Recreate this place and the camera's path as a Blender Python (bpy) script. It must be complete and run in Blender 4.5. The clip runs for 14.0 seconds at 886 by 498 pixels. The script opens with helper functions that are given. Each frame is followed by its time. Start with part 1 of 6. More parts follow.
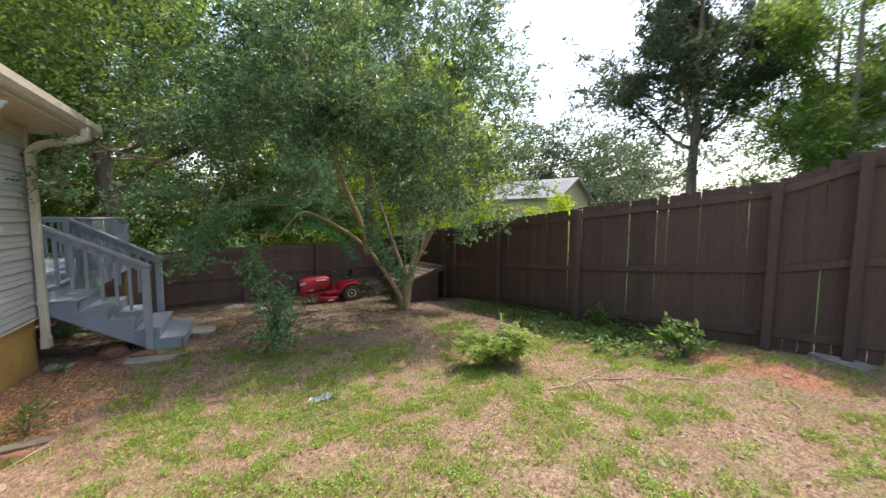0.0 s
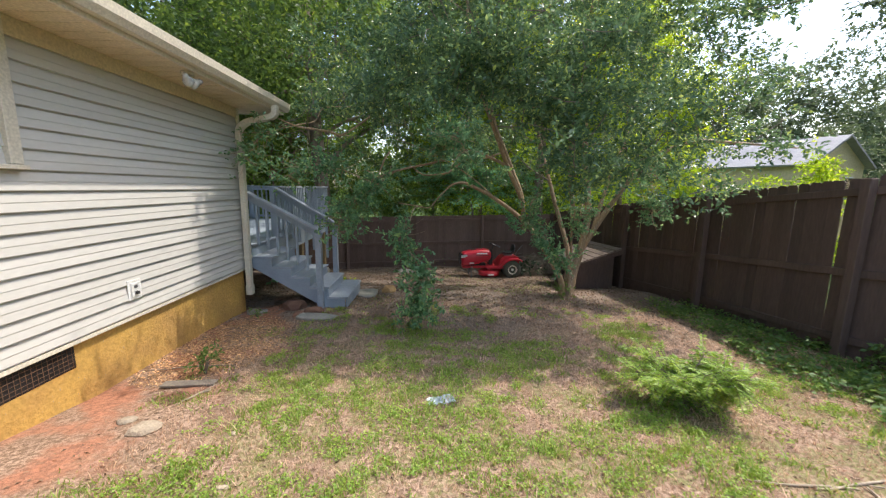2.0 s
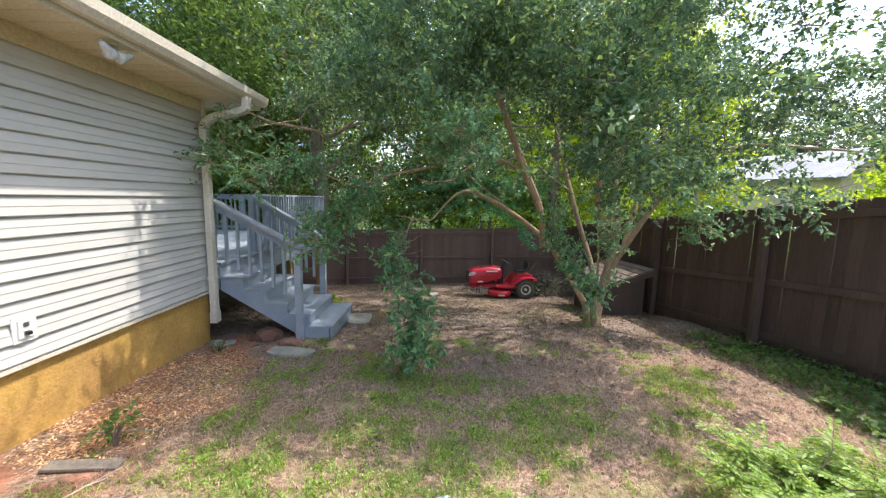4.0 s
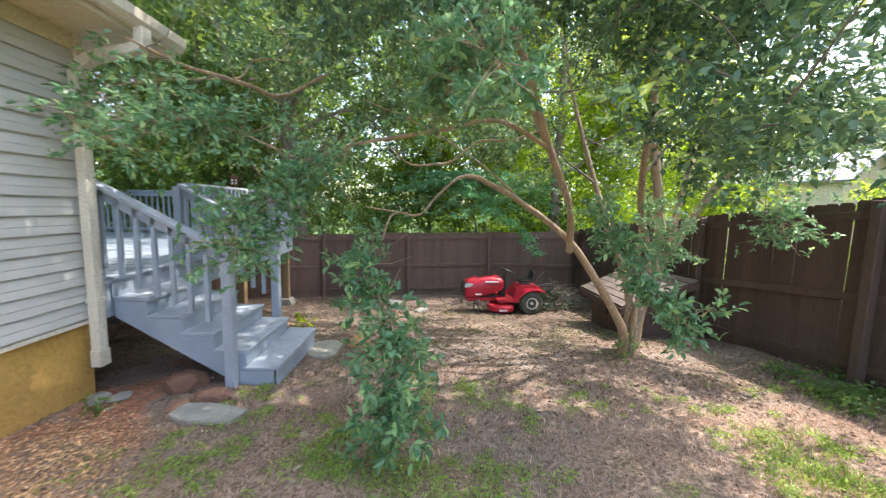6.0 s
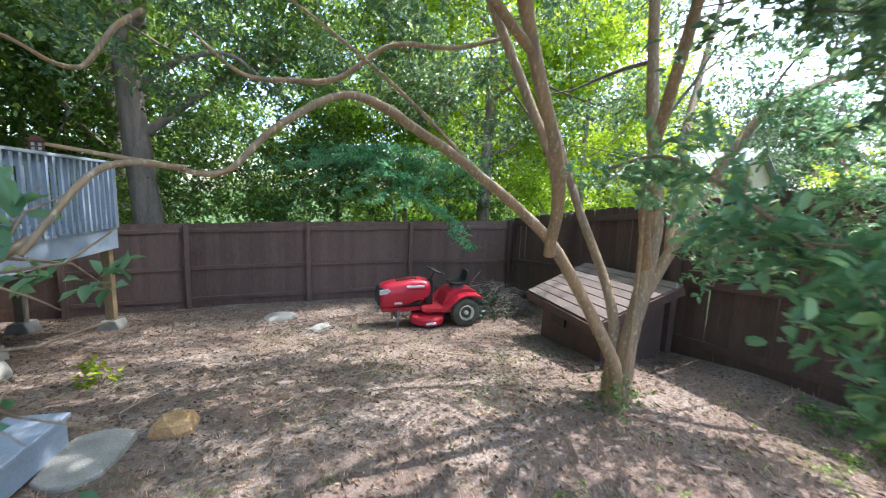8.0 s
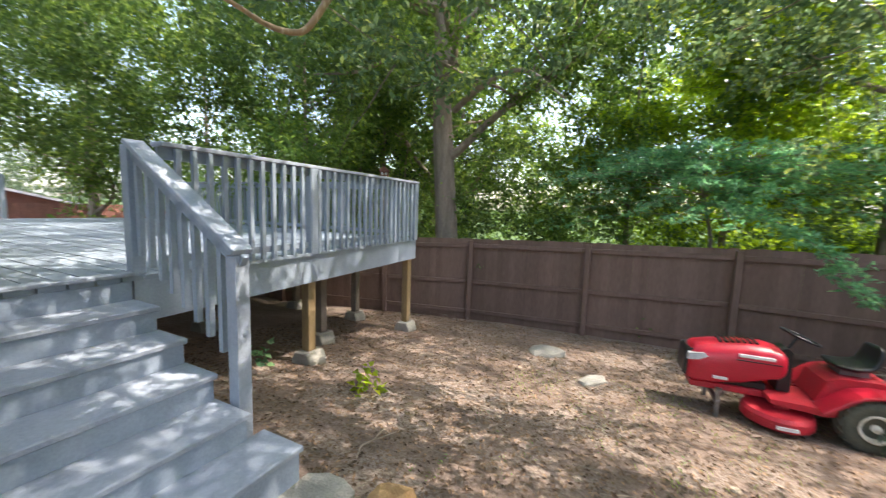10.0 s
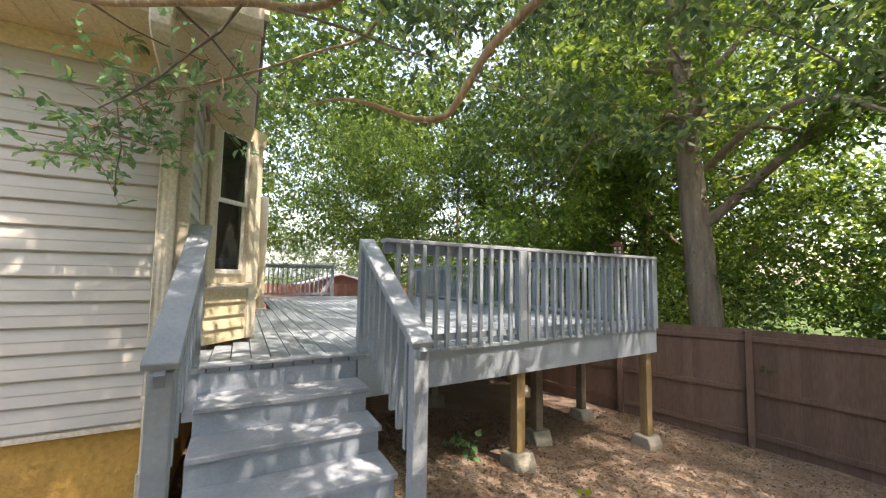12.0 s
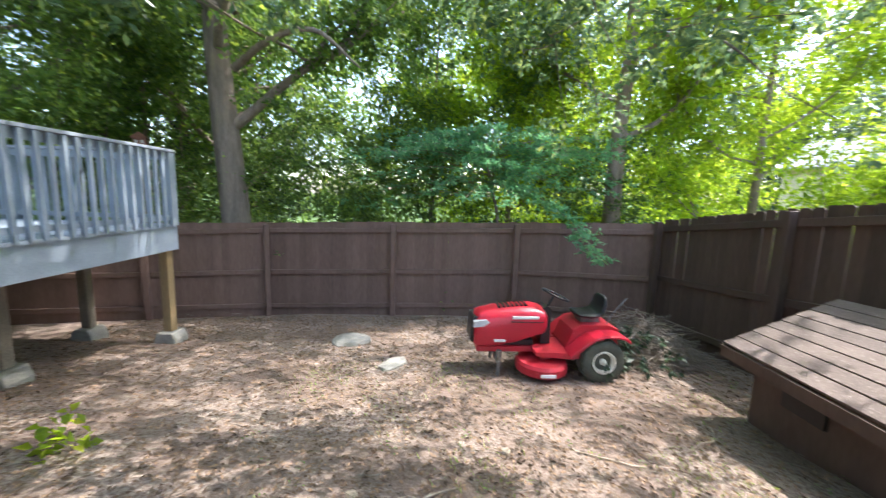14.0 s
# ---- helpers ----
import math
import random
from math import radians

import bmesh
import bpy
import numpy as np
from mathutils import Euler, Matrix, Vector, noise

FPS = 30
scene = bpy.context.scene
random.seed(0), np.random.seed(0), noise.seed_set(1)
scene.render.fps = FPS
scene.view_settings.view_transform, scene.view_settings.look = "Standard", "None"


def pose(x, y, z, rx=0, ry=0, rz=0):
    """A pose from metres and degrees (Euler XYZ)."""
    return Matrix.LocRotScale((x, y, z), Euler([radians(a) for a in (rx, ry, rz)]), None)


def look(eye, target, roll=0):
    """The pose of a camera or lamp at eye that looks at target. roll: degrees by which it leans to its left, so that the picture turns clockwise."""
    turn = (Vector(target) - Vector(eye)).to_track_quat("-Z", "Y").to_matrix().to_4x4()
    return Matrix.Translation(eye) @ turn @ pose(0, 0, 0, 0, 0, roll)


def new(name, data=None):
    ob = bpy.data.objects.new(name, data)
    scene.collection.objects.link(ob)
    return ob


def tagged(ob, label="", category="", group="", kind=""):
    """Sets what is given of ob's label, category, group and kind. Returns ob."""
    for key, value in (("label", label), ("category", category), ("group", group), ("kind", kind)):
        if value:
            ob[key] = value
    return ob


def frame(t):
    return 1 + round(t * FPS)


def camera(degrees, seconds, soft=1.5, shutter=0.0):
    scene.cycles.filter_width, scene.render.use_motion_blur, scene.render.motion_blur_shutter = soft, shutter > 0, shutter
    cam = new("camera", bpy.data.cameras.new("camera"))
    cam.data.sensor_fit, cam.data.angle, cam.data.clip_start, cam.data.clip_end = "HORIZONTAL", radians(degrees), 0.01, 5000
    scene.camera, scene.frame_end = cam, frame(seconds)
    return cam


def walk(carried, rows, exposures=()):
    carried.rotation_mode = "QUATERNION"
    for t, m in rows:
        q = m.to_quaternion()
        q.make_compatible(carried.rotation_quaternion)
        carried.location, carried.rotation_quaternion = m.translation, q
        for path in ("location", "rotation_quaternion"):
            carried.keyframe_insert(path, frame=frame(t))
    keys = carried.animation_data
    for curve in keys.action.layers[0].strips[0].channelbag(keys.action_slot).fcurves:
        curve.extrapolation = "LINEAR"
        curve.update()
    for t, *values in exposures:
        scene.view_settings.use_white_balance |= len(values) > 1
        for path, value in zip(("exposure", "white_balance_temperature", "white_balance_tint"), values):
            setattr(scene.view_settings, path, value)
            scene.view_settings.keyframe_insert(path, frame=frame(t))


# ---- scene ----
cam = camera(99.2, 14.0, soft=1.2, shutter=0.25)
ROWS = [
    (0, (-0.032, -0.005, 1.476), (0.905, 1.754, 1.31), 0.2),
    (0.5, (0.143, 0.19, 1.461), (0.819, 2.049, 1.168), 0.5),
    (1, (0.27, 0.393, 1.474), (0.765, 2.301, 1.13), 0.6),
    (1.5, (0.456, 0.592, 1.488), (0.717, 2.544, 1.143), 0.8),
    (2, (0.524, 0.81, 1.467), (0.587, 2.783, 1.147), 0.8),
    (2.5, (0.501, 1.081, 1.459), (0.526, 3.06, 1.169), 1.2),
    (2.7, (0.52, 1.177, 1.451), (0.543, 3.157, 1.172), 1.2),
    (5, (0.639, 2.515, 1.405), (0.641, 4.501, 1.169), 1.3),
    (5.5, (0.541, 2.92, 1.296), (0.466, 4.908, 1.084), 1.5),
    (6, (0.576, 3.387, 1.237), (0.654, 5.373, 1.013), 1.3),
    (6.5, (0.706, 3.877, 1.196), (1.037, 5.837, 0.971), 1.3),
    (7, (0.815, 4.424, 1.168), (1.365, 6.331, 0.923), 1.5),
    (7.2, (0.88, 4.625, 1.142), (1.468, 6.519, 0.886), 1.6),
    (9.3, (0.875, 6.441, 1.068), (0.61, 8.401, 0.773), 2.1),
    (9.5, (0.822, 6.531, 1.04), (0.364, 8.46, 0.776), 1.8),
    (10, (0.749, 6.748, 1.04), (-0.14, 8.525, 0.819), 1.9),
    (10.5, (0.763, 6.933, 1.033), (-0.627, 8.365, 0.885), 1.2),
    (11, (0.712, 7.041, 1.049), (-0.897, 8.223, 0.948), 1.2),
    (11.5, (0.679, 7.156, 1.114), (-1.04, 8.178, 1.117), 1.0),
    (12, (0.689, 7.264, 1.127), (-1.073, 8.2, 1.276), 0.9),
    (12.5, (0.752, 7.379, 1.082), (-0.948, 8.416, 1.267), 1.0),
    (13, (0.818, 7.441, 1.024), (-0.362, 9.052, 1.123), 1.6),
    (13.5, (0.94, 7.428, 0.969), (0.347, 9.334, 0.845), 1.7),
    (14, (1.075, 7.363, 0.963), (1.05, 9.343, 0.685), 1.8),
]
walk(cam, [(t, look(eye, target, roll)) for t, eye, target, roll in ROWS], exposures=[
    (0, 1.05, 7000, 13), (2.7, 1.27, 6700, 12), (5.0, 1.93, 6500, 14), (6.0, 2.22, 6600, 14), (7.0, 2.10, 5750, 12), (9.5, 2.26, 6300, 13),
    (11, 2.18, 7900, 18), (12.5, 2.12, 7900, 18), (13.3, 2.5, 7500, 15), (14, 2.46, 6200, 13)])

# ---- daylight ----
SUN_AZ, SUN_EL = radians(18), radians(61)
world = bpy.data.worlds.new("sky")
scene.world = world
world.use_nodes = True
wn, wl = world.node_tree.nodes, world.node_tree.links
sky = wn.new("ShaderNodeTexSky")
sky.sky_type, sky.sun_disc = "NISHITA", False
sky.sun_elevation, sky.sun_rotation = SUN_EL, radians(90) - SUN_AZ
sky.dust_density, sky.air_density, sky.ozone_density = 2.2, 1.2, 1.2
# thin high cloud over the blue
wco = wn.new("ShaderNodeTexCoord")
wno = wn.new("ShaderNodeTexNoise")
wno.inputs["Scale"].default_value, wno.inputs["Detail"].default_value = 2.2, 6
wmap = wn.new("ShaderNodeMapping")
wmap.inputs["Scale"].default_value = (1, 1, 2.6)
wra = wn.new("ShaderNodeValToRGB")
wra.color_ramp.elements[0].position, wra.color_ramp.elements[1].position = 0.46, 0.68
wmix = wn.new("ShaderNodeMix")
wmix.data_type = "RGBA"
wmix.inputs[7].default_value = (1.35, 1.7, 2.35, 1)
wl.new(wco.outputs["Generated"], wmap.inputs["Vector"])
wl.new(wmap.outputs[0], wno.inputs["Vector"])
wl.new(wno.outputs["Fac"], wra.inputs[0])
wl.new(wra.outputs[0], wmix.inputs[0])
wl.new(sky.outputs[0], wmix.inputs[6])
wbg = wn["Background"] if "Background" in wn else wn.new("ShaderNodeBackground")
wl.new(wmix.outputs[2], wbg.inputs[0])
wbg.inputs[1].default_value = 0.20
sun = new("sun", bpy.data.lights.new("sun", "SUN"))
sun.data.energy, sun.data.angle, sun.data.color = 2.15, radians(0.6), (1.0, 0.96, 0.89)
sun.matrix_world = look((math.cos(SUN_EL) * math.cos(SUN_AZ) * 20, math.cos(SUN_EL) * math.sin(SUN_AZ) * 20, math.sin(SUN_EL) * 20), (0, 0, 0))


# ---- materials ----
def mat(name, base, second=None, rough=0.7, scale=6.0, fine=60.0, bump=0.15, stretch=(1, 1, 1), vary=0.25, metal=0.0, third=None, third_at=0.62, island=False, spec=0.5, grain=1.0):
    """A surface with two scales of variation: base to second by large noise, darkening by fine noise, and a tint of its own per object."""
    m = bpy.data.materials.new(name)
    m.use_nodes = True
    n, l = m.node_tree.nodes, m.node_tree.links
    bsdf = n["Principled BSDF"]
    bsdf.inputs["Roughness"].default_value, bsdf.inputs["Metallic"].default_value = rough, metal
    bsdf.inputs["Specular IOR Level"].default_value = spec
    co, mp = n.new("ShaderNodeTexCoord"), n.new("ShaderNodeMapping")
    mp.inputs["Scale"].default_value = stretch
    info = n.new("ShaderNodeObjectInfo")
    add = n.new("ShaderNodeVectorMath")
    add.operation = "MULTIPLY_ADD"
    add.inputs[1].default_value = (37, 53, 71)
    l.new(info.outputs["Random"], add.inputs[0])
    l.new(co.outputs["Object"], add.inputs[2])
    l.new(add.outputs[0], mp.inputs["Vector"])
    big, small = n.new("ShaderNodeTexNoise"), n.new("ShaderNodeTexNoise")
    big.inputs["Scale"].default_value, big.inputs["Detail"].default_value = scale, 4
    small.inputs["Scale"].default_value, small.inputs["Detail"].default_value = fine, 5
    l.new(mp.outputs[0], big.inputs["Vector"])
    l.new(mp.outputs[0], small.inputs["Vector"])
    ramp = n.new("ShaderNodeValToRGB")
    ramp.color_ramp.elements[0].position, ramp.color_ramp.elements[1].position = 0.35, 0.68
    ramp.color_ramp.elements[0].color = (*base, 1)
    ramp.color_ramp.elements[1].color = (*(second or [c * 0.75 for c in base]), 1)
    l.new(big.outputs["Fac"], ramp.inputs[0])
    out = ramp.outputs[0]
    if third:
        r3, mx = n.new("ShaderNodeValToRGB"), n.new("ShaderNodeMix")
        r3.color_ramp.elements[0].position, r3.color_ramp.elements[1].position = third_at, third_at + 0.08
        l.new(small.outputs["Fac"], r3.inputs[0])
        mx.data_type = "RGBA"
        mx.inputs[7].default_value = (*third, 1)
        l.new(r3.outputs[0], mx.inputs[0])
        l.new(out, mx.inputs[6])
        out = mx.outputs[2]
    hsv, mr, mr2 = n.new("ShaderNodeHueSaturation"), n.new("ShaderNodeMapRange"), n.new("ShaderNodeMath")
    mr.inputs["To Min"].default_value, mr.inputs["To Max"].default_value = 1 - vary, 1 + vary
    if island:
        geo = n.new("ShaderNodeNewGeometry")
        l.new(geo.outputs["Random Per Island"], mr.inputs["Value"])
    else:
        l.new(info.outputs["Random"], mr.inputs["Value"])
    m3 = n.new("ShaderNodeMapRange")
    m3.inputs["From Min"].default_value, m3.inputs["From Max"].default_value = 0.3, 0.7
    m3.inputs["To Min"].default_value, m3.inputs["To Max"].default_value = 1 - 0.18 * grain, 1 + 0.14 * grain
    l.new(small.outputs["Fac"], m3.inputs["Value"])
    mr2.operation = "MULTIPLY"
    l.new(mr.outputs[0], mr2.inputs[0])
    l.new(m3.outputs[0], mr2.inputs[1])
    l.new(mr2.outputs[0], hsv.inputs["Value"])
    l.new(out, hsv.inputs["Color"])
    l.new(hsv.outputs[0], bsdf.inputs["Base Color"])
    bp = n.new("ShaderNodeBump")
    bp.inputs["Strength"].default_value, bp.inputs["Distance"].default_value = bump, 0.02
    l.new(small.outputs["Fac"], bp.inputs["Height"])
    l.new(bp.outputs[0], bsdf.inputs["Normal"])
    return m


def leaf_mat(name, dark, light, yellow, gloss=0.45, through_light=0.45):
    """Leaves: colour differs leaf by leaf, light passes through them, a waxy face."""
    m = bpy.data.materials.new(name)
    m.use_nodes = True
    n, l = m.node_tree.nodes, m.node_tree.links
    bsdf, out = n["Principled BSDF"], n["Material Output"]
    geo, ramp = n.new("ShaderNodeNewGeometry"), n.new("ShaderNodeValToRGB")
    e = ramp.color_ramp.elements
    e[0].color, e[0].position = (*dark, 1), 0.0
    e[1].color, e[1].position = (*yellow, 1), 1.0
    mid = e.new(0.82)
    mid.color = (*light, 1)
    l.new(geo.outputs["Random Per Island"], ramp.inputs[0])
    l.new(ramp.outputs[0], bsdf.inputs["Base Color"])
    bsdf.inputs["Roughness"].default_value = gloss
    bsdf.inputs["Specular IOR Level"].default_value = 0.5
    tr, mix = n.new("ShaderNodeBsdfTranslucent"), n.new("ShaderNodeMixShader")
    hs = n.new("ShaderNodeHueSaturation")
    hs.inputs["Hue"].default_value, hs.inputs["Saturation"].default_value, hs.inputs["Value"].default_value = 0.462, 1.05, 2.7
    l.new(ramp.outputs[0], hs.inputs["Color"])
    l.new(hs.outputs[0], tr.inputs["Color"])
    mix.inputs[0].default_value = through_light
    l.new(bsdf.outputs[0], mix.inputs[1])
    l.new(tr.outputs[0], mix.inputs[2])
    l.new(mix.outputs[0], out.inputs["Surface"])
    return m


M = dict(
    siding=mat("siding", (0.55, 0.535, 0.495), (0.51, 0.495, 0.455), 0.55, 1.2, 40, 0.03, (1, 0.3, 1), 0.03, grain=0.2),
    trim=mat("cream_trim", (0.67, 0.62, 0.51), (0.60, 0.54, 0.43), 0.5, 2, 50, 0.05, vary=0.04),
    soffit=mat("soffit", (0.68, 0.59, 0.41), (0.60, 0.51, 0.34), 0.6, 2, 50, 0.05, vary=0.03),
    shingle=mat("roof_shingle", (0.10, 0.095, 0.09), (0.16, 0.15, 0.14), 0.9, 3, 80, 0.4, vary=0.25),
    stucco=mat("ochre_foundation", (0.52, 0.31, 0.075), (0.42, 0.24, 0.07), 0.85, 2.5, 35, 0.5, vary=0.03, third=(0.30, 0.22, 0.13), third_at=0.66),
    greypaint=mat("grey_deck_paint", (0.30, 0.352, 0.415), (0.25, 0.30, 0.355), 0.6, 4, 60, 0.12, (1, 1, 1), 0.07, third=(0.18, 0.21, 0.24), third_at=0.72, grain=0.5),
    worn=mat("worn_grey_paint", (0.35, 0.39, 0.445), (0.29, 0.33, 0.385), 0.65, 5, 40, 0.25, (1, 1, 1), 0.05, third=(0.46, 0.46, 0.44), third_at=0.68, grain=0.5),
    brown=mat("brown_stain", (0.115, 0.072, 0.055), (0.085, 0.054, 0.042), 0.75, 2.5, 50, 0.25, (1, 1, 0.15), 0.16, third=(0.095, 0.07, 0.055), third_at=0.66),
    # lighter, warmer brown for the back fence
    brown_back=mat("lighter_brown_stain", (0.185, 0.112, 0.084), (0.15, 0.092, 0.068), 0.78, 2.5, 50, 0.25, (1, 1, 0.15), 0.09, third=(0.15, 0.105, 0.08), third_at=0.66),
    postwood=mat("tan_post_wood", (0.33, 0.23, 0.11), (0.24, 0.17, 0.09), 0.8, 3, 50, 0.4, (3, 3, 0.3), 0.1),
    rawwood=mat("weathered_wood", (0.27, 0.225, 0.17), (0.18, 0.15, 0.12), 0.85, 3, 50, 0.5, (1, 1, 1), 0.15),
    drywood=mat("bleached_stick", (0.42, 0.34, 0.25), (0.28, 0.22, 0.16), 0.85, 6, 50, 0.4, vary=0.2),
    brown_top=mat("dusty_brown_plank", (0.17, 0.13, 0.11), (0.12, 0.09, 0.075), 0.8, 3, 50, 0.3, vary=0.12, third=(0.24, 0.2, 0.17), third_at=0.62),
    concrete=mat("concrete", (0.36, 0.34, 0.29), (0.25, 0.24, 0.21), 0.9, 6, 70, 0.5, vary=0.1),
    orange_stone=mat("orange_stone", (0.52, 0.33, 0.15), (0.40, 0.23, 0.10), 0.9, 8, 60, 0.5, vary=0.1),
    stone=mat("rough_stone", (0.40, 0.33, 0.24), (0.27, 0.21, 0.15), 0.9, 8, 60, 0.5, vary=0.2),
    clay_lump=mat("clay_lump", (0.26, 0.14, 0.09), (0.18, 0.09, 0.06), 0.95, 8, 60, 0.5, vary=0.2),
    bark=mat("grey_bark", (0.30, 0.235, 0.18), (0.18, 0.14, 0.11), 0.9, 3, 22, 1.0, (3, 3, 0.5), 0.12),
    smoothbark=mat("tan_smooth_bark", (0.40, 0.26, 0.14), (0.27, 0.19, 0.12), 0.6, 5, 30, 0.25, (2, 2, 0.5), 0.05, third=(0.45, 0.36, 0.24), third_at=0.58),
    twig=mat("twig_bark", (0.20, 0.16, 0.12), (0.13, 0.10, 0.08), 0.8, 5, 40, 0.3, vary=0.2),
    red=mat("red_paint", (0.50, 0.014, 0.035), (0.42, 0.014, 0.03), 0.32, 3, 90, 0.02, vary=0.02),
    redworn=mat("dusty_red_paint", (0.50, 0.015, 0.03), (0.40, 0.03, 0.04), 0.5, 6, 60, 0.05, vary=0.02, third=(0.45, 0.20, 0.18), third_at=0.68),
    black=mat("black_plastic", (0.012, 0.012, 0.013), (0.02, 0.02, 0.02), 0.4, 5, 60, 0.1, vary=0.05),
    rubber=mat("dusty_rubber", (0.07, 0.075, 0.055), (0.11, 0.11, 0.08), 0.85, 6, 60, 0.2, vary=0.05),
    rim=mat("dusty_white_rim", (0.78, 0.76, 0.66), (0.66, 0.60, 0.46), 0.5, 8, 60, 0.05, vary=0.05),
    metal=mat("grey_metal", (0.30, 0.30, 0.30), (0.2, 0.19, 0.18), 0.45, 8, 60, 0.1, metal=0.8, vary=0.05),
    lens=mat("headlamp_lens", (0.55, 0.57, 0.58), (0.45, 0.47, 0.48), 0.15, 8, 60, 0.0, vary=0.0),
    plastic=mat("pale_blue_plastic", (0.42, 0.50, 0.55), (0.5, 0.56, 0.6), 0.3, 9, 60, 0.1, vary=0.0),
    white=mat("white_plastic", (0.75, 0.75, 0.73), (0.65, 0.64, 0.6), 0.4, 5, 60, 0.05, vary=0.04),
    litter=mat("dry_litter", (0.25, 0.16, 0.095), (0.17, 0.11, 0.07), 0.9, 3, 40, 0.2, vary=0.6, island=True),
    chips=mat("wood_chips", (0.66, 0.40, 0.20), (0.55, 0.32, 0.16), 0.9, 3, 40, 0.2, vary=0.5, island=True),
    rust=mat("rusty_wire", (0.17, 0.10, 0.06), (0.10, 0.06, 0.04), 0.8, 20, 80, 0.2, vary=0.1),
    farwall=mat("yellow_house_wall", (0.66, 0.54, 0.34), (0.6, 0.49, 0.3), 0.8, 1, 10, 0.1, vary=0.03),
    farroof=mat("pale_grey_roof", (0.34, 0.34, 0.36), (0.28, 0.28, 0.30), 0.8, 1, 10, 0.1, vary=0.05),
    redfence=mat("reddish_fence", (0.26, 0.11, 0.08), (0.2, 0.09, 0.07), 0.8, 2, 20, 0.2, vary=0.2),
)
M["holly"] = leaf_mat("glossy_leaf", (0.045, 0.095, 0.05), (0.11, 0.195, 0.09), (0.26, 0.36, 0.10), 0.27, 0.32)
# paler copy of the glossy leaf: daylight on near branches is in its colour
M["near_leaf"] = leaf_mat("lit_waxy_leaf", (0.075, 0.17, 0.085), (0.15, 0.28, 0.14), (0.27, 0.41, 0.16), 0.26, 0.35)
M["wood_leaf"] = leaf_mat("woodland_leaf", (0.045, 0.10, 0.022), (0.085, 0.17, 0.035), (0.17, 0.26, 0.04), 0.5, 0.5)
# brighter copy of the woodland leaf, sunshine put into its colour
M["sun_leaf"] = leaf_mat("bright_sunlit_leaf", (0.09, 0.17, 0.015), (0.15, 0.26, 0.025), (0.28, 0.36, 0.04), 0.5, 0.68)
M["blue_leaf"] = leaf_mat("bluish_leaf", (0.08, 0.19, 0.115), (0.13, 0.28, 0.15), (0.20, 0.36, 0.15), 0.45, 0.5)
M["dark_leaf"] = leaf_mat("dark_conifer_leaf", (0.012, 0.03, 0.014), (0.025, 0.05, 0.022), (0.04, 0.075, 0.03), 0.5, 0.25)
# darker copy of the woodland leaf, shade put into its colour
M["shade_leaf"] = leaf_mat("shaded_green_leaf", (0.032, 0.072, 0.018), (0.062, 0.125, 0.028), (0.14, 0.22, 0.038), 0.5, 0.42)
# greyed green: the haze of distance is put into the leaf colour
M["hazy_far_leaf"] = leaf_mat("hazy_far_leaf", (0.042, 0.07, 0.036), (0.072, 0.11, 0.054), (0.13, 0.175, 0.07), 0.6, 0.32)
M["grass"] = leaf_mat("grass_blade", (0.11, 0.20, 0.035), (0.19, 0.30, 0.055), (0.42, 0.38, 0.17), 0.5, 0.35)
M["straw"] = leaf_mat("dry_grass", (0.34, 0.23, 0.15), (0.48, 0.35, 0.22), (0.60, 0.47, 0.31), 0.7, 0.25)
M["clover"] = leaf_mat("clover_leaf", (0.14, 0.25, 0.04), (0.22, 0.34, 0.06), (0.32, 0.40, 0.09), 0.5, 0.3)
M["weed"] = leaf_mat("weed_leaf", (0.06, 0.13, 0.03), (0.10, 0.19, 0.05), (0.20, 0.30, 0.07), 0.5, 0.4)
glass = bpy.data.materials.new("window_glass")
glass.use_nodes = True
gb = glass.node_tree.nodes["Principled BSDF"]
gb.inputs["Base Color"].default_value, gb.inputs["Roughness"].default_value = (0.02, 0.022, 0.02, 1), 0.04
gb.inputs["Specular IOR Level"].default_value = 0.8
M["glass"] = glass


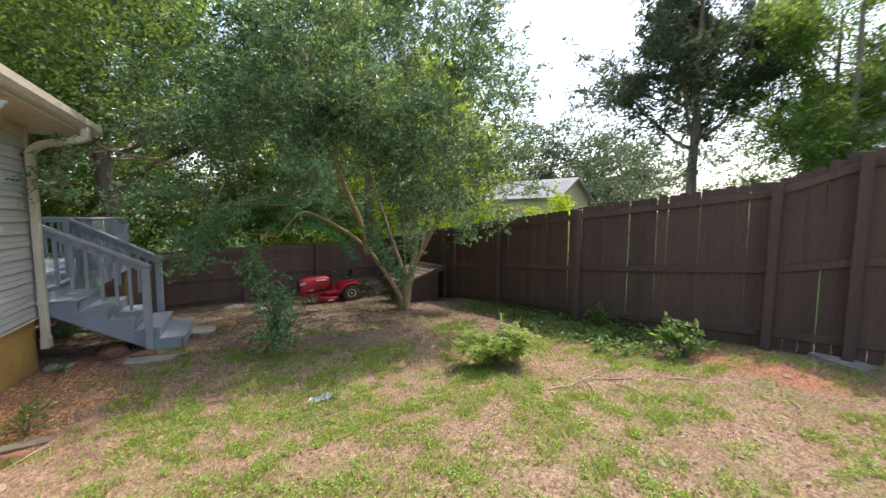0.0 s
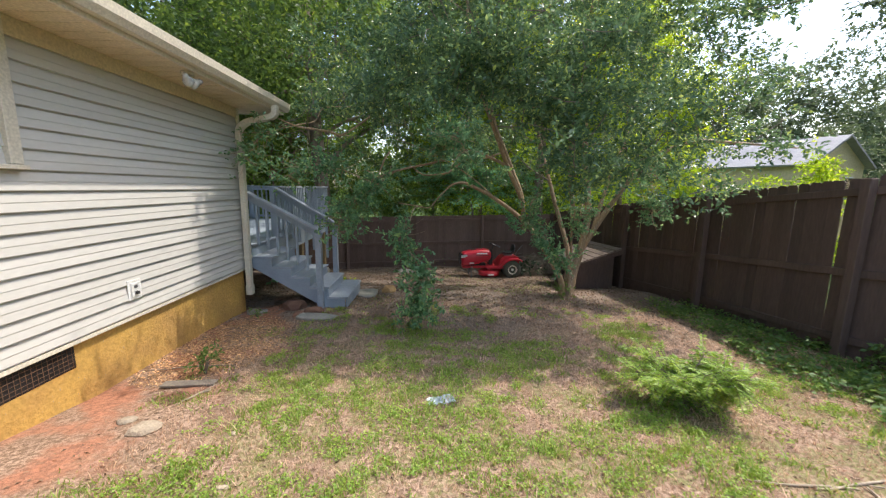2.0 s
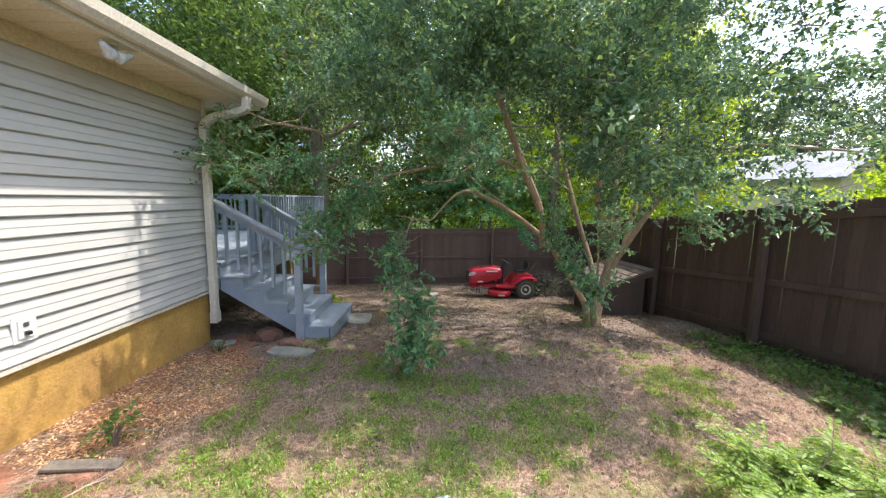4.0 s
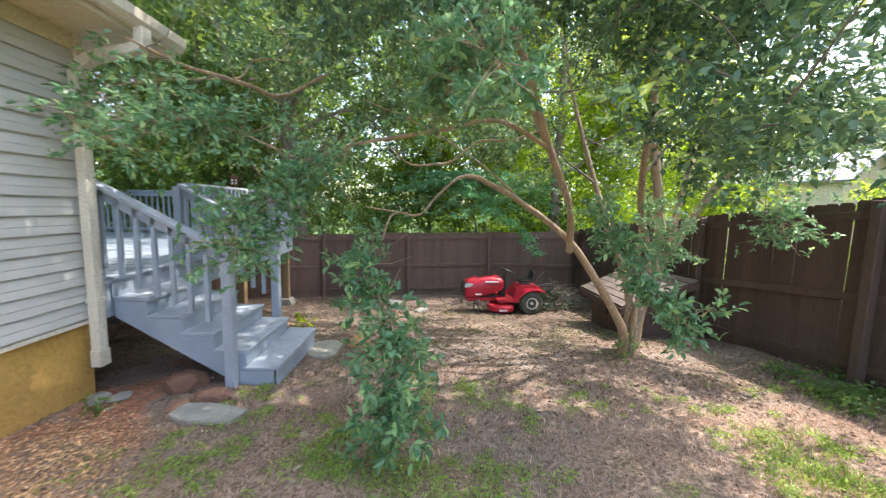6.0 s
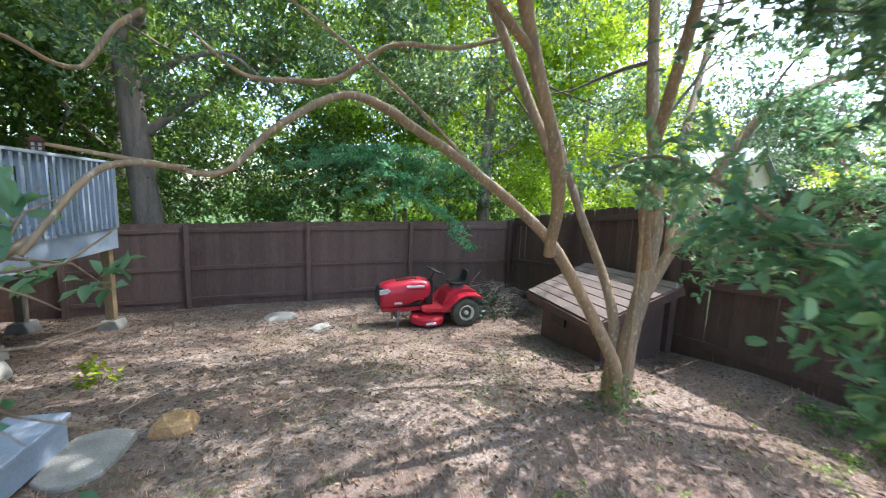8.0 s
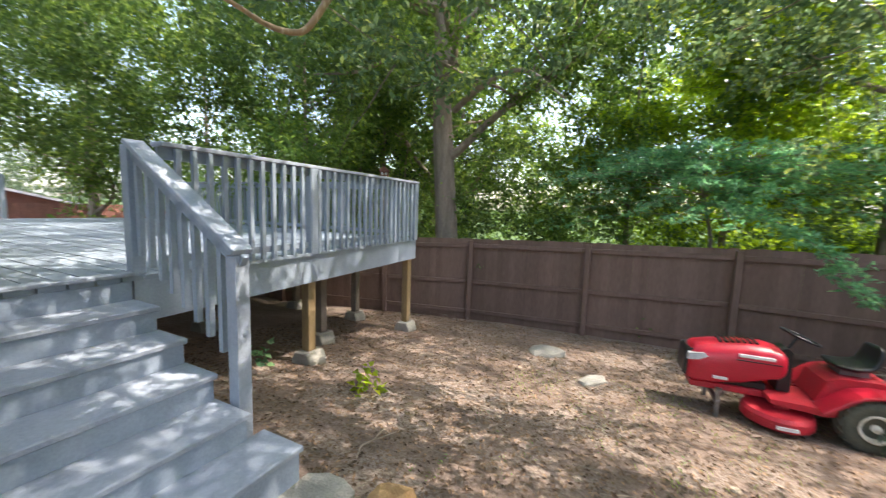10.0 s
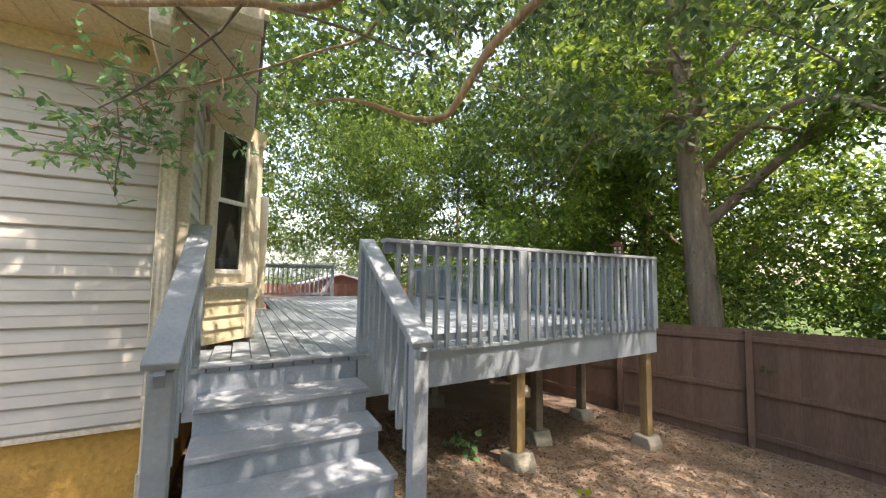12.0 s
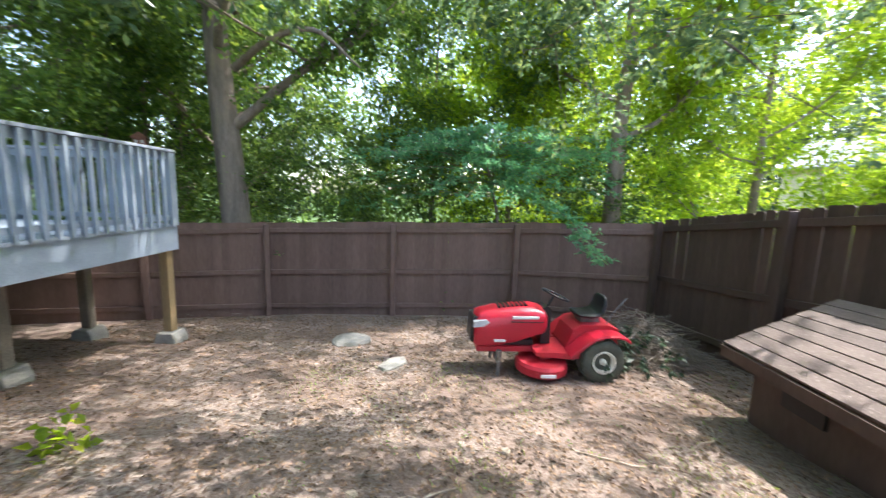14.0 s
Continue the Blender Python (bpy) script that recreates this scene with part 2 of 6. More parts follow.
def ground_material():
    m = bpy.data.materials.new("yard_soil")
    m.use_nodes = True
    n, l = m.node_tree.nodes, m.node_tree.links
    bsdf = n["Principled BSDF"]
    bsdf.inputs["Roughness"].default_value, bsdf.inputs["Specular IOR Level"].default_value = 0.95, 0.2
    co = n.new("ShaderNodeTexCoord")
    sep = n.new("ShaderNodeSeparateXYZ")
    l.new(co.outputs["Object"], sep.inputs[0])

    def noi(scale, detail=5, rough=0.55):
        t = n.new("ShaderNodeTexNoise")
        t.inputs["Scale"].default_value, t.inputs["Detail"].default_value, t.inputs["Roughness"].default_value = scale, detail, rough
        l.new(co.outputs["Object"], t.inputs["Vector"])
        return t.outputs["Fac"]

    def ran(v, a, b, c=0.0, d=1.0):
        t = n.new("ShaderNodeMapRange")
        t.interpolation_type = "SMOOTHSTEP"
        for i, x in zip(("From Min", "From Max", "To Min", "To Max"), (a, b, c, d)):
            t.inputs[i].default_value = x
        l.new(v, t.inputs["Value"])
        return t.outputs[0]

    def op(kind, a, b):
        t = n.new("ShaderNodeMath")
        t.operation = kind
        for i, v in enumerate((a, b)):
            if isinstance(v, (int, float)):
                t.inputs[i].default_value = v
            else:
                l.new(v, t.inputs[i])
        return t.outputs[0]

    def mix(f, a, b):
        t = n.new("ShaderNodeMix")
        t.data_type = "RGBA"
        l.new(f, t.inputs[0])
        for i, v in ((6, a), (7, b)):
            if isinstance(v, tuple):
                t.inputs[i].default_value = (*v, 1)
            else:
                l.new(v, t.inputs[i])
        return t.outputs[2]

    x, y = sep.outputs[0], sep.outputs[1]
    wob = op("MULTIPLY", op("SUBTRACT", noi(0.9), 0.5), 2.6)
    dirt = mix(ran(noi(2.2), 0.4, 0.62), (0.40, 0.275, 0.20), (0.50, 0.35, 0.255))
    dirt = mix(ran(noi(30, 7, 0.78), 0.40, 0.58), dirt, (0.20, 0.13, 0.085))
    # greyer littered soil further back, tree shade put into its darker colour
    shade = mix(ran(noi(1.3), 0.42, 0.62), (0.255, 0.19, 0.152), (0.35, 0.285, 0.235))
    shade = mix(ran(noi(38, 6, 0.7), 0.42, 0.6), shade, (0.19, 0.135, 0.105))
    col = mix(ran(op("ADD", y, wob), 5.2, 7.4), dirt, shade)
    clay = mix(ran(noi(26, 7, 0.75), 0.42, 0.6), (0.47, 0.215, 0.13), (0.28, 0.135, 0.085))
    house = op("MULTIPLY", ran(op("ADD", x, op("MULTIPLY", wob, 0.4)), -1.05, -1.85), ran(y, 8.2, 7.2))
    col = mix(op("MULTIPLY", house, ran(noi(1.7), 0.45, 0.60)), col, clay)
    # mound of red clay by the fence
    dx, dy = op("MULTIPLY", op("SUBTRACT", x, 5.0), 1.6), op("SUBTRACT", y, 1.9)
    mound = ran(op("ADD", op("ADD", op("MULTIPLY", dx, dx), op("MULTIPLY", dy, dy)), op("MULTIPLY", wob, 0.4)), 0.9, 0.5)
    col = mix(mound, col, clay)
    # low green growth between the blades
    zone = op("MULTIPLY", ran(op("ADD", y, wob), 6.2, 4.2), ran(op("ADD", x, wob), -1.7, -0.6))
    green = op("MULTIPLY", zone, ran(noi(2.6, 6, 0.72), 0.45, 0.56))
    col = mix(op("MULTIPLY", green, ran(noi(28, 5, 0.7), 0.40, 0.58, 0.1, 0.6)), col, (0.17, 0.22, 0.055))
    # forest floor beyond the fences
    out_ = op("MAXIMUM", ran(y, 15.5, 17.0), op("MAXIMUM", ran(x, 6.6, 7.6), ran(y, -4.0, -6.0)))
    col = mix(out_, col, (0.07, 0.11, 0.03))
    l.new(col, bsdf.inputs["Base Color"])
    bp = n.new("ShaderNodeBump")
    bp.inputs["Strength"].default_value, bp.inputs["Distance"].default_value = 0.7, 0.03
    l.new(op("ADD", noi(40, 6, 0.7), op("MULTIPLY", noi(9), 0.8)), bp.inputs["Height"])
    l.new(bp.outputs[0], bsdf.inputs["Normal"])
    return m


# ---- building blocks ----
def link_mesh(name, me, material, parent=None, label="", kind=""):
    me.materials.append(material)
    ob = new(name, me)
    if parent:
        ob.parent = parent
    return tagged(ob, label, kind=kind)


def part(name, bm, material, parent=None, label="", kind="", smooth=False):
    me = bpy.data.meshes.new(name)
    bmesh.ops.recalc_face_normals(bm, faces=bm.faces[:])
    if smooth:
        for f in bm.faces:
            f.smooth = True
    bm.to_mesh(me)
    bm.free()
    return link_mesh(name, me, material, parent, label, kind)


def thing(name, at=(0, 0, 0), rz=0.0, label="", category="", group="", kind=""):
    ob = new(name)
    ob.matrix_world = pose(*at, 0, 0, rz)
    ob.empty_display_size = 0.1
    return tagged(ob, label, category, group, kind)


def box(bm, x0, x1, y0, y1, z0, z1, bevel=0.0):
    vs = [bm.verts.new((x, y, z)) for x in (x0, x1) for y in (y0, y1) for z in (z0, z1)]
    fs = [bm.faces.new([vs[i] for i in q]) for q in ((0, 1, 3, 2), (4, 6, 7, 5), (0, 4, 5, 1), (2, 3, 7, 6), (0, 2, 6, 4), (1, 5, 7, 3))]
    if bevel:
        es = {e for f in fs for e in f.edges}
        bmesh.ops.bevel(bm, geom=list(es), offset=bevel, segments=1, affect="EDGES")
    return bm


def B(*a, bevel=0.0):
    return box(bmesh.new(), *a, bevel=bevel)


def beam(bm, p, q, w, h, up=(0, 0, 1), bevel=0.0):
    """A board from p to q, w wide and h high; p and q are on its middle line."""
    p, q = Vector(p), Vector(q)
    d = q - p
    side = d.cross(Vector(up)).normalized()
    top = side.cross(d).normalized()
    vs = [bm.verts.new(c + side * w / 2 * s + top * h / 2 * t) for c in (p, q) for s in (-1, 1) for t in (-1, 1)]
    fs = [bm.faces.new([vs[i] for i in f]) for f in ((0, 1, 3, 2), (4, 6, 7, 5), (0, 4, 5, 1), (2, 3, 7, 6), (0, 2, 6, 4), (1, 5, 7, 3))]
    if bevel:
        bmesh.ops.bevel(bm, geom=list({e for f in fs for e in f.edges}), offset=bevel, segments=1, affect="EDGES")
    return bm


def prism(bm, outline, y0, y1, axis="y"):
    """An outline of (a, b) pushed from y0 to y1 along the axis."""
    def v(a, b, c):
        return (a, c, b) if axis == "y" else ((c, a, b) if axis == "x" else (a, b, c))
    lo, hi = [[bm.verts.new(v(a, b, c)) for a, b in outline] for c in (y0, y1)]
    bm.faces.new(lo)
    bm.faces.new(hi[::-1])
    k = len(outline)
    for i in range(k):
        bm.faces.new((lo[i], hi[i], hi[(i + 1) % k], lo[(i + 1) % k]))
    return bm


def lathe(bm, profile, m, sides=24):
    """Turns a profile of (radius, height) round the z axis of m."""
    rings = [[bm.verts.new(m @ Vector((r * math.cos(2 * math.pi * i / sides), r * math.sin(2 * math.pi * i / sides), z))) for i in range(sides)] for r, z in profile]
    for a, b in zip(rings, rings[1:]):
        for i in range(sides):
            bm.faces.new((a[i], a[(i + 1) % sides], b[(i + 1) % sides], b[i]))
    bm.faces.new(rings[0][::-1])
    bm.faces.new(rings[-1])
    return bm


def smooth_path(pts, steps=5):
    """Catmull-Rom through rows of (x, y, z, radius)."""
    p = np.array(pts, float)
    p = np.vstack([2 * p[0] - p[1], p, 2 * p[-1] - p[-2]])
    out = []
    for i in range(1, len(p) - 2):
        for s in np.arange(steps) / steps:
            out.append(0.5 * (2 * p[i] + (p[i + 1] - p[i - 1]) * s + (2 * p[i - 1] - 5 * p[i] + 4 * p[i + 1] - p[i + 2]) * s ** 2 + (3 * p[i] - p[i - 1] - 3 * p[i + 1] + p[i + 2]) * s ** 3))
    out.append(p[-2])
    out = np.array(out)
    out[:, 3] = np.maximum(out[:, 3], 0.002)
    return out


class Tubes:
    """Gathers tapered tubes and turns them into one mesh."""

    def __init__(self):
        self.v, self.f, self.n = [], [], 0

    def add(self, path, sides=6, rough=0.0):
        path = np.asarray(path, float)
        d = np.gradient(path[:, :3], axis=0)
        d /= np.linalg.norm(d, axis=1)[:, None] + 1e-9
        ref = np.where(np.abs(d[:, 2:3]) > 0.9, [[1.0, 0, 0]], [[0, 0, 1.0]])
        a = np.cross(d, ref)
        a /= np.linalg.norm(a, axis=1)[:, None] + 1e-9
        for i in range(1, len(a)):
            a[i] = a[i - 1] - d[i] * a[i - 1].dot(d[i])
            a[i] /= np.linalg.norm(a[i]) + 1e-9
        b = np.cross(d, a)
        ang = np.arange(sides) * 2 * np.pi / sides
        r = path[:, 3][:, None, None] * (1 + rough * np.random.uniform(-1, 1, (len(path), sides, 1)))
        ring = path[:, None, :3] + r * (np.cos(ang)[None, :, None] * a[:, None] + np.sin(ang)[None, :, None] * b[:, None])
        k = len(path)
        self.v.append(ring.reshape(-1, 3))
        i, j = np.meshgrid(np.arange(k - 1), np.arange(sides), indexing="ij")
        j2 = (j + 1) % sides
        self.f.append((np.stack([i * sides + j, i * sides + j2, (i + 1) * sides + j2, (i + 1) * sides + j], -1).reshape(-1, 4)) + self.n)
        self.n += k * sides

    def mesh(self, name):
        return raw_mesh(name, np.concatenate(self.v), np.concatenate(self.f), True)


def raw_mesh(name, verts, faces, smooth=False):
    me = bpy.data.meshes.new(name)
    me.vertices.add(len(verts))
    me.vertices.foreach_set("co", np.ascontiguousarray(verts, dtype=np.float32).ravel())
    k = faces.shape[1]
    me.loops.add(faces.size)
    me.loops.foreach_set("vertex_index", np.ascontiguousarray(faces, dtype=np.int32).ravel())
    me.polygons.add(len(faces))
    me.polygons.foreach_set("loop_start", np.arange(len(faces), dtype=np.int32) * k)
    me.polygons.foreach_set("loop_total", np.full(len(faces), k, dtype=np.int32))
    if smooth:
        me.polygons.foreach_set("use_smooth", np.ones(len(faces), dtype=bool))
    me.update(calc_edges=True)
    return me


def unit(v):
    return v / (np.linalg.norm(v, axis=-1, keepdims=True) + 1e-9)


def leaf_arrays(rng, at, along, length, width, fold=0.25, full=False):
    """Folded leaves: at (n,3) their stems, along (n,3) their midribs."""
    n = len(at)
    d = unit(along)
    side = unit(np.cross(d, unit(rng.normal(size=(n, 3)) * 0.55 + [0, 0, 1.0])))
    up = np.cross(side, d)
    ln = (length * rng.uniform(0.7, 1.2, n))[:, None]
    wd = (width * rng.uniform(0.75, 1.15, n))[:, None]
    if not full:
        v = np.stack([at, at + d * ln * 0.45 + side * wd / 2 + up * wd * fold, at + d * ln, at + d * ln * 0.45 - side * wd / 2 + up * wd * fold], 1).reshape(-1, 3)
        b = np.arange(n)[:, None] * 4
        return v, np.concatenate([b + [0, 1, 2], b + [0, 2, 3]], 1).reshape(-1, 3)
    droop = up * ln * -0.12
    v = np.stack([at, at + d * ln * 0.28 + side * wd * 0.40 + up * wd * fold, at + d * ln * 0.68 + side * wd * 0.44 + up * wd * fold,
                  at + d * ln + droop, at + d * ln * 0.68 - side * wd * 0.44 + up * wd * fold, at + d * ln * 0.28 - side * wd * 0.40 + up * wd * fold,
                  at + d * ln * 0.5], 1).reshape(-1, 3)
    b = np.arange(n)[:, None] * 7
    tri = [0, 1, 6, 1, 2, 6, 2, 3, 6, 3, 4, 6, 4, 5, 6, 5, 0, 6]
    return v, (b + tri).reshape(-1, 3)


def leaf_mesh(name, rng, at, along, length, width, fold=0.25, full=False):
    return raw_mesh(name, *leaf_arrays(rng, at, along, length, width, fold, full))


def near_path(p, radius):
    """True for points within radius of the line walked, so that nothing grows into it."""
    line = np.array([(-0.03, 0, 1.48), (0.5, 1.1, 1.45), (0.62, 2.6, 1.4), (0.68, 3.9, 1.2), (0.88, 4.64, 1.14), (0.93, 5.6, 1.1), (0.87, 6.44, 1.07), (0.69, 7.2, 1.1), (1.07, 7.36, 0.96)])
    hit = np.zeros(len(p), bool)
    for a, b in zip(line, line[1:]):
        d = b - a
        s = np.clip(((p - a) @ d) / (d @ d), 0, 1)
        hit |= np.linalg.norm(p - (a + s[:, None] * d), axis=1) < radius
    return hit


def sprays(rng, centres, spread, per, length, width, droop=-0.2, full=False, flat=0.6, clear=0.0, out_from=None):
    """Leafy sprays round each centre: short shoots that carry leaves on both sides. Gives leaf stems and midribs."""
    c = np.repeat(centres, per, 0)
    shoots = max(1, per // 7)
    sd = unit(rng.normal(size=(len(centres) * shoots, 3)) * [1, 1, flat] + [0, 0, droop])
    if out_from is not None:
        sd = unit(sd + 0.5 * np.repeat(unit(centres - out_from), shoots, 0))
    idx = np.repeat(np.arange(len(centres)) * shoots, per) + rng.integers(0, shoots, len(c))
    s = rng.uniform(0.05, 1, len(c))[:, None]
    at = c + sd[idx] * spread * s + rng.normal(size=c.shape) * spread * 0.05
    along = sd[idx] + rng.normal(size=c.shape) * 0.75 + [0, 0, droop]
    if clear:
        keep = ~near_path(at, clear)
        at, along = at[keep], along[keep]
    return at, along


# ---- the lie of the land ----
GY = [-3, 0, 2, 3, 4, 7, 8.35, 10, 12.6, 15.2, 18, 60]
GZ = [0.02, -0.06, -0.2, -0.3, -0.40, -0.58, -0.65, -0.93, -1.23, -1.56, -1.68, -1.9]
_rg = np.random.default_rng(5)
_waves = [(_rg.uniform(-1, 1, 2) * f, _rg.uniform(0, 6.28), 0.022 / f ** 0.6) for f in (1.1, 1.6, 2.3, 3.4, 5, 7, 11, 16) for _ in range(3)]


def lay(x, y):
    x, y = np.asarray(x, float), np.asarray(y, float)
    z = np.interp(y, GY, GZ)
    rise = sum(a * np.sin(w[0] * x + w[1] * y + p) for w, p, a in _waves)
    z = z + rise * 0.35 * (np.abs(x) < 30) * (np.abs(y) < 30)
    z = z + 0.03 * np.clip(x, -3, 5) * np.clip((y - 12) / 3, 0, 1)
    z = z + 0.13 * np.exp(-(((x - 5.0) / 0.55) ** 2 + ((y - 1.9) / 0.7) ** 2))
    return z


def axis_steps(lo, hi, step, far):
    mid = np.arange(lo, hi, step)
    out = np.cumsum(step * 1.28 ** np.arange(1, 60))
    out = out[out < far]
    return np.concatenate([(lo - out)[::-1], mid, hi + out])


gx, gy = axis_steps(-3.2, 6.4, 0.06, 900), axis_steps(-0.6, 15.4, 0.06, 900)
X, Y = np.meshgrid(gx, gy, indexing="ij")
gv = np.stack([X, Y, lay(X, Y)], -1).reshape(-1, 3)
gi, gj = np.meshgrid(np.arange(len(gx) - 1), np.arange(len(gy) - 1), indexing="ij")
gb_ = gi * len(gy) + gj
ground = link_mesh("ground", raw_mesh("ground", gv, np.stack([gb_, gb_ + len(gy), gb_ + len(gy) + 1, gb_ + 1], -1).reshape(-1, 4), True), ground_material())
tagged(ground, "sloping backyard ground of tan dirt, red clay and thin grass", "ground", kind="structure")


# ---- the house ----
WX, RY = -2.47, 6.90            # side wall and rear corner
SZ0, SZ1, COURSE = 0.16, 2.62, 0.1538
FRONT = -9.0


def lap_profile(k):
    """One course of clapboard siding seen from its end: (out, up)."""
    z = SZ0 + k * COURSE
    return [(0.0, z + 0.016), (0.022, z + 0.012), (0.0245, z + 0.018), (0.014, z + COURSE * 0.5), (0.0165, z + COURSE * 0.56), (0.003, z + COURSE), (0.0, z + COURSE)]


house = thing("house", (WX, 0, 0), 0, "single-storey house with pale vinyl siding on an ochre foundation", "house")
house_core = part("wall", B(-12.0, -0.002, FRONT, RY - 0.002, SZ0 - 0.02, SZ1), M["siding"], house)
siding = []
for k in range(16):
    siding.append(part("siding_board", prism(bmesh.new(), lap_profile(k), FRONT, RY - 0.02), M["siding"], house))
for k in range(16):
    bm = bmesh.new()
    prism(bm, [(RY + a, b) for a, b in lap_profile(k)], -0.75, -0.02, "x")
    part("siding_board", bm, M["siding"], house)
part("foundation", B(-12.0, -0.03, FRONT, RY - 0.05, -1.6, SZ0 - 0.022), M["stucco"], house, "ochre-painted rough stucco foundation")
part("corner_trim", B(-0.03, 0.038, RY - 0.045, RY + 0.024, SZ0 - 0.02, SZ1, bevel=0.004), M["trim"], house)
part("starter_strip", B(0.0, 0.02, FRONT, RY, SZ0 - 0.035, SZ0 - 0.003), M["trim"], house)
# eaves: soffit boards, fascia and gutter along the side and the rear
EX, EY = 0.55, RY + 0.38
soffit = bmesh.new()
box(soffit, 0.002, EX, FRONT, EY, SZ1 - 0.005, SZ1 + 0.012)
box(soffit, -12.0, 0.001, RY + 0.001, EY, SZ1 - 0.005, SZ1 + 0.012)
for i in range(96):
    y = FRONT + 0.1 + i * 0.17
    if y < EY - 0.05:
        box(soffit, 0.01, EX - 0.01, y, y + 0.006, SZ1 - 0.009, SZ1 - 0.004)
part("soffit", soffit, M["soffit"], house, "cream beadboard soffit")
part("frieze", B(0.003, 0.028, FRONT, RY - 0.05, SZ1 - 0.14, SZ1 - 0.008), M["soffit"], house)
part("fascia", B(EX, EX + 0.022, FRONT, EY + 0.022, SZ1 - 0.02, SZ1 + 0.15), M["trim"], house)
part("fascia", B(-12.0, EX - 0.001, EY, EY + 0.022, SZ1 - 0.02, SZ1 + 0.15), M["trim"], house)
gut = bmesh.new()
prism(gut, [(EX + 0.024, 2.76), (EX + 0.024, 2.64), (EX + 0.09, 2.64), (EX + 0.125, 2.69), (EX + 0.135, 2.765), (EX + 0.12, 2.765), (EX + 0.112, 2.70), (EX + 0.085, 2.655), (EX + 0.04, 2.655), (EX + 0.04, 2.76)], FRONT, EY + 0.03)
part("gutter", gut, M["trim"], house)
roof = bmesh.new()
rx0, ry1, rz = EX + 0.06, EY + 0.05, SZ1 + 0.16
pts = [(rx0, FRONT, rz), (rx0, ry1, rz), (-12.6, ry1, rz), (-12.6, FRONT, rz), (-6.0, ry1 - 6.6, rz + 2.3), (-6.0, FRONT, rz + 2.3)]
vs = [roof.verts.new(p) for p in pts]
for f in ((0, 1, 4, 5), (1, 2, 4), (2, 3, 5, 4), (0, 5, 3), (0, 3, 2, 1)):
    roof.faces.new([vs[i] for i in f])
part("roof", roof, M["shingle"], house, "dark grey shingle hip roof")
part("drip_edge", B(rx0 - 0.06, rx0 + 0.01, FRONT, ry1 + 0.01, rz - 0.012, rz + 0.016), M["trim"], house)

# downspout: elbow out of the gutter, back to the wall, then down
ds = thing("downspout", (WX, RY - 0.1, 0), 0, "cream square downspout with an elbow under the gutter", "downspout")
bm = bmesh.new()
path = smooth_path([(EX + 0.08, 0, 2.65, 1), (EX + 0.08, 0, 2.56, 1), (EX + 0.03, 0, 2.49, 1), (EX - 0.28, 0, 2.42, 1), (0.16, 0, 2.37, 1), (0.085, 0, 2.28, 1), (0.085, 0, 2.15, 1)], 4)
rings = []
for i, p in enumerate(path):
    d = Vector(path[min(i + 1, len(path) - 1)][:3]) - Vector(path[max(i - 1, 0)][:3])
    d.normalize()
    s = Vector((0, 1, 0))
    u = d.cross(s)
    rings.append([bm.verts.new(Vector(p[:3]) + u * a * 0.042 + s * b * 0.055) for a, b in ((-1, -0.8), (-0.8, -1), (0.8, -1), (1, -0.8), (1, 0.8), (0.8, 1), (-0.8, 1), (-1, 0.8))])
for a, b in zip(rings, rings[1:]):
    for i in range(8):
        bm.faces.new((a[i], a[(i + 1) % 8], b[(i + 1) % 8], b[i]))
bm.faces.new(rings[0][::-1]), bm.faces.new(rings[-1])
part("elbow", bm, M["trim"], ds)
flute = []
for a, b, axis in ((-0.04, 0.04, 0), (-0.05, 0.05, 1), (0.04, -0.04, 2), (0.05, -0.05, 3)):
    for i in range(6):
        t = a + (b - a) * (i + 0.5) / 6
        dlt = 0.0035 if i % 2 else 0.0
        flute.append({0: (t, -0.05 + dlt), 1: (0.04 - dlt, t), 2: (t, 0.05 - dlt), 3: (-0.04 + dlt, t)}[axis])
bm = prism(bmesh.new(), [(0.085 + a, b) for a, b in flute], -0.24, 2.2, "z")
part("pipe", bm, M["trim"], ds)
for z in (2.08, 0.32):
    part("strap", B(0.04, 0.13, -0.056, 0.056, z, z + 0.035), M["trim"], ds)
part("outlet_end", B(0.042, 0.13, -0.058, 0.058, -0.27, -0.12, bevel=0.004), M["trim"], ds)


def window(name, w, h, label):
    """A sash window in the plane x = 0, its opening from y = 0 to w, z = 0 to h, facing +x."""
    ob = thing(name, label=label, category="window", kind="structure")
    fr = bmesh.new()
    for b in ((-0.09, 0, -0.09, h + 0.09), (w, w + 0.09, -0.09, h + 0.09)):
        box(fr, -0.05, 0.035, b[0], b[1], b[2], b[3], bevel=0.006)
    box(fr, -0.05, 0.034, 0.001, w - 0.001, h, h + 0.088)
    part("window_frame", fr, M["trim"], ob)
    part("window_sill", B(-0.05, 0.06, -0.1, w + 0.1, -0.125, -0.092, bevel=0.005), M["trim"], ob)
    for i, (z0, z1, x) in enumerate(((h * 0.5 - 0.02, h, -0.01), (0, h * 0.5 + 0.02, -0.03))):
        sash = bmesh.new()
        for b in ((0.001, 0.04, z0, z1), (w - 0.04, w - 0.001, z0, z1), (0.041, w - 0.041, z0, z0 + 0.04), (0.041, w - 0.041, z1 - 0.04, z1)):
            box(sash, x - 0.012, x + 0.014, *b)
        s = part("sash", sash, M["white"], ob)
        part("pane", B(x - 0.003, x + 0.003, 0.039, w - 0.039, z0 + 0.039, z1 - 0.039), M["glass"], s)
    return ob


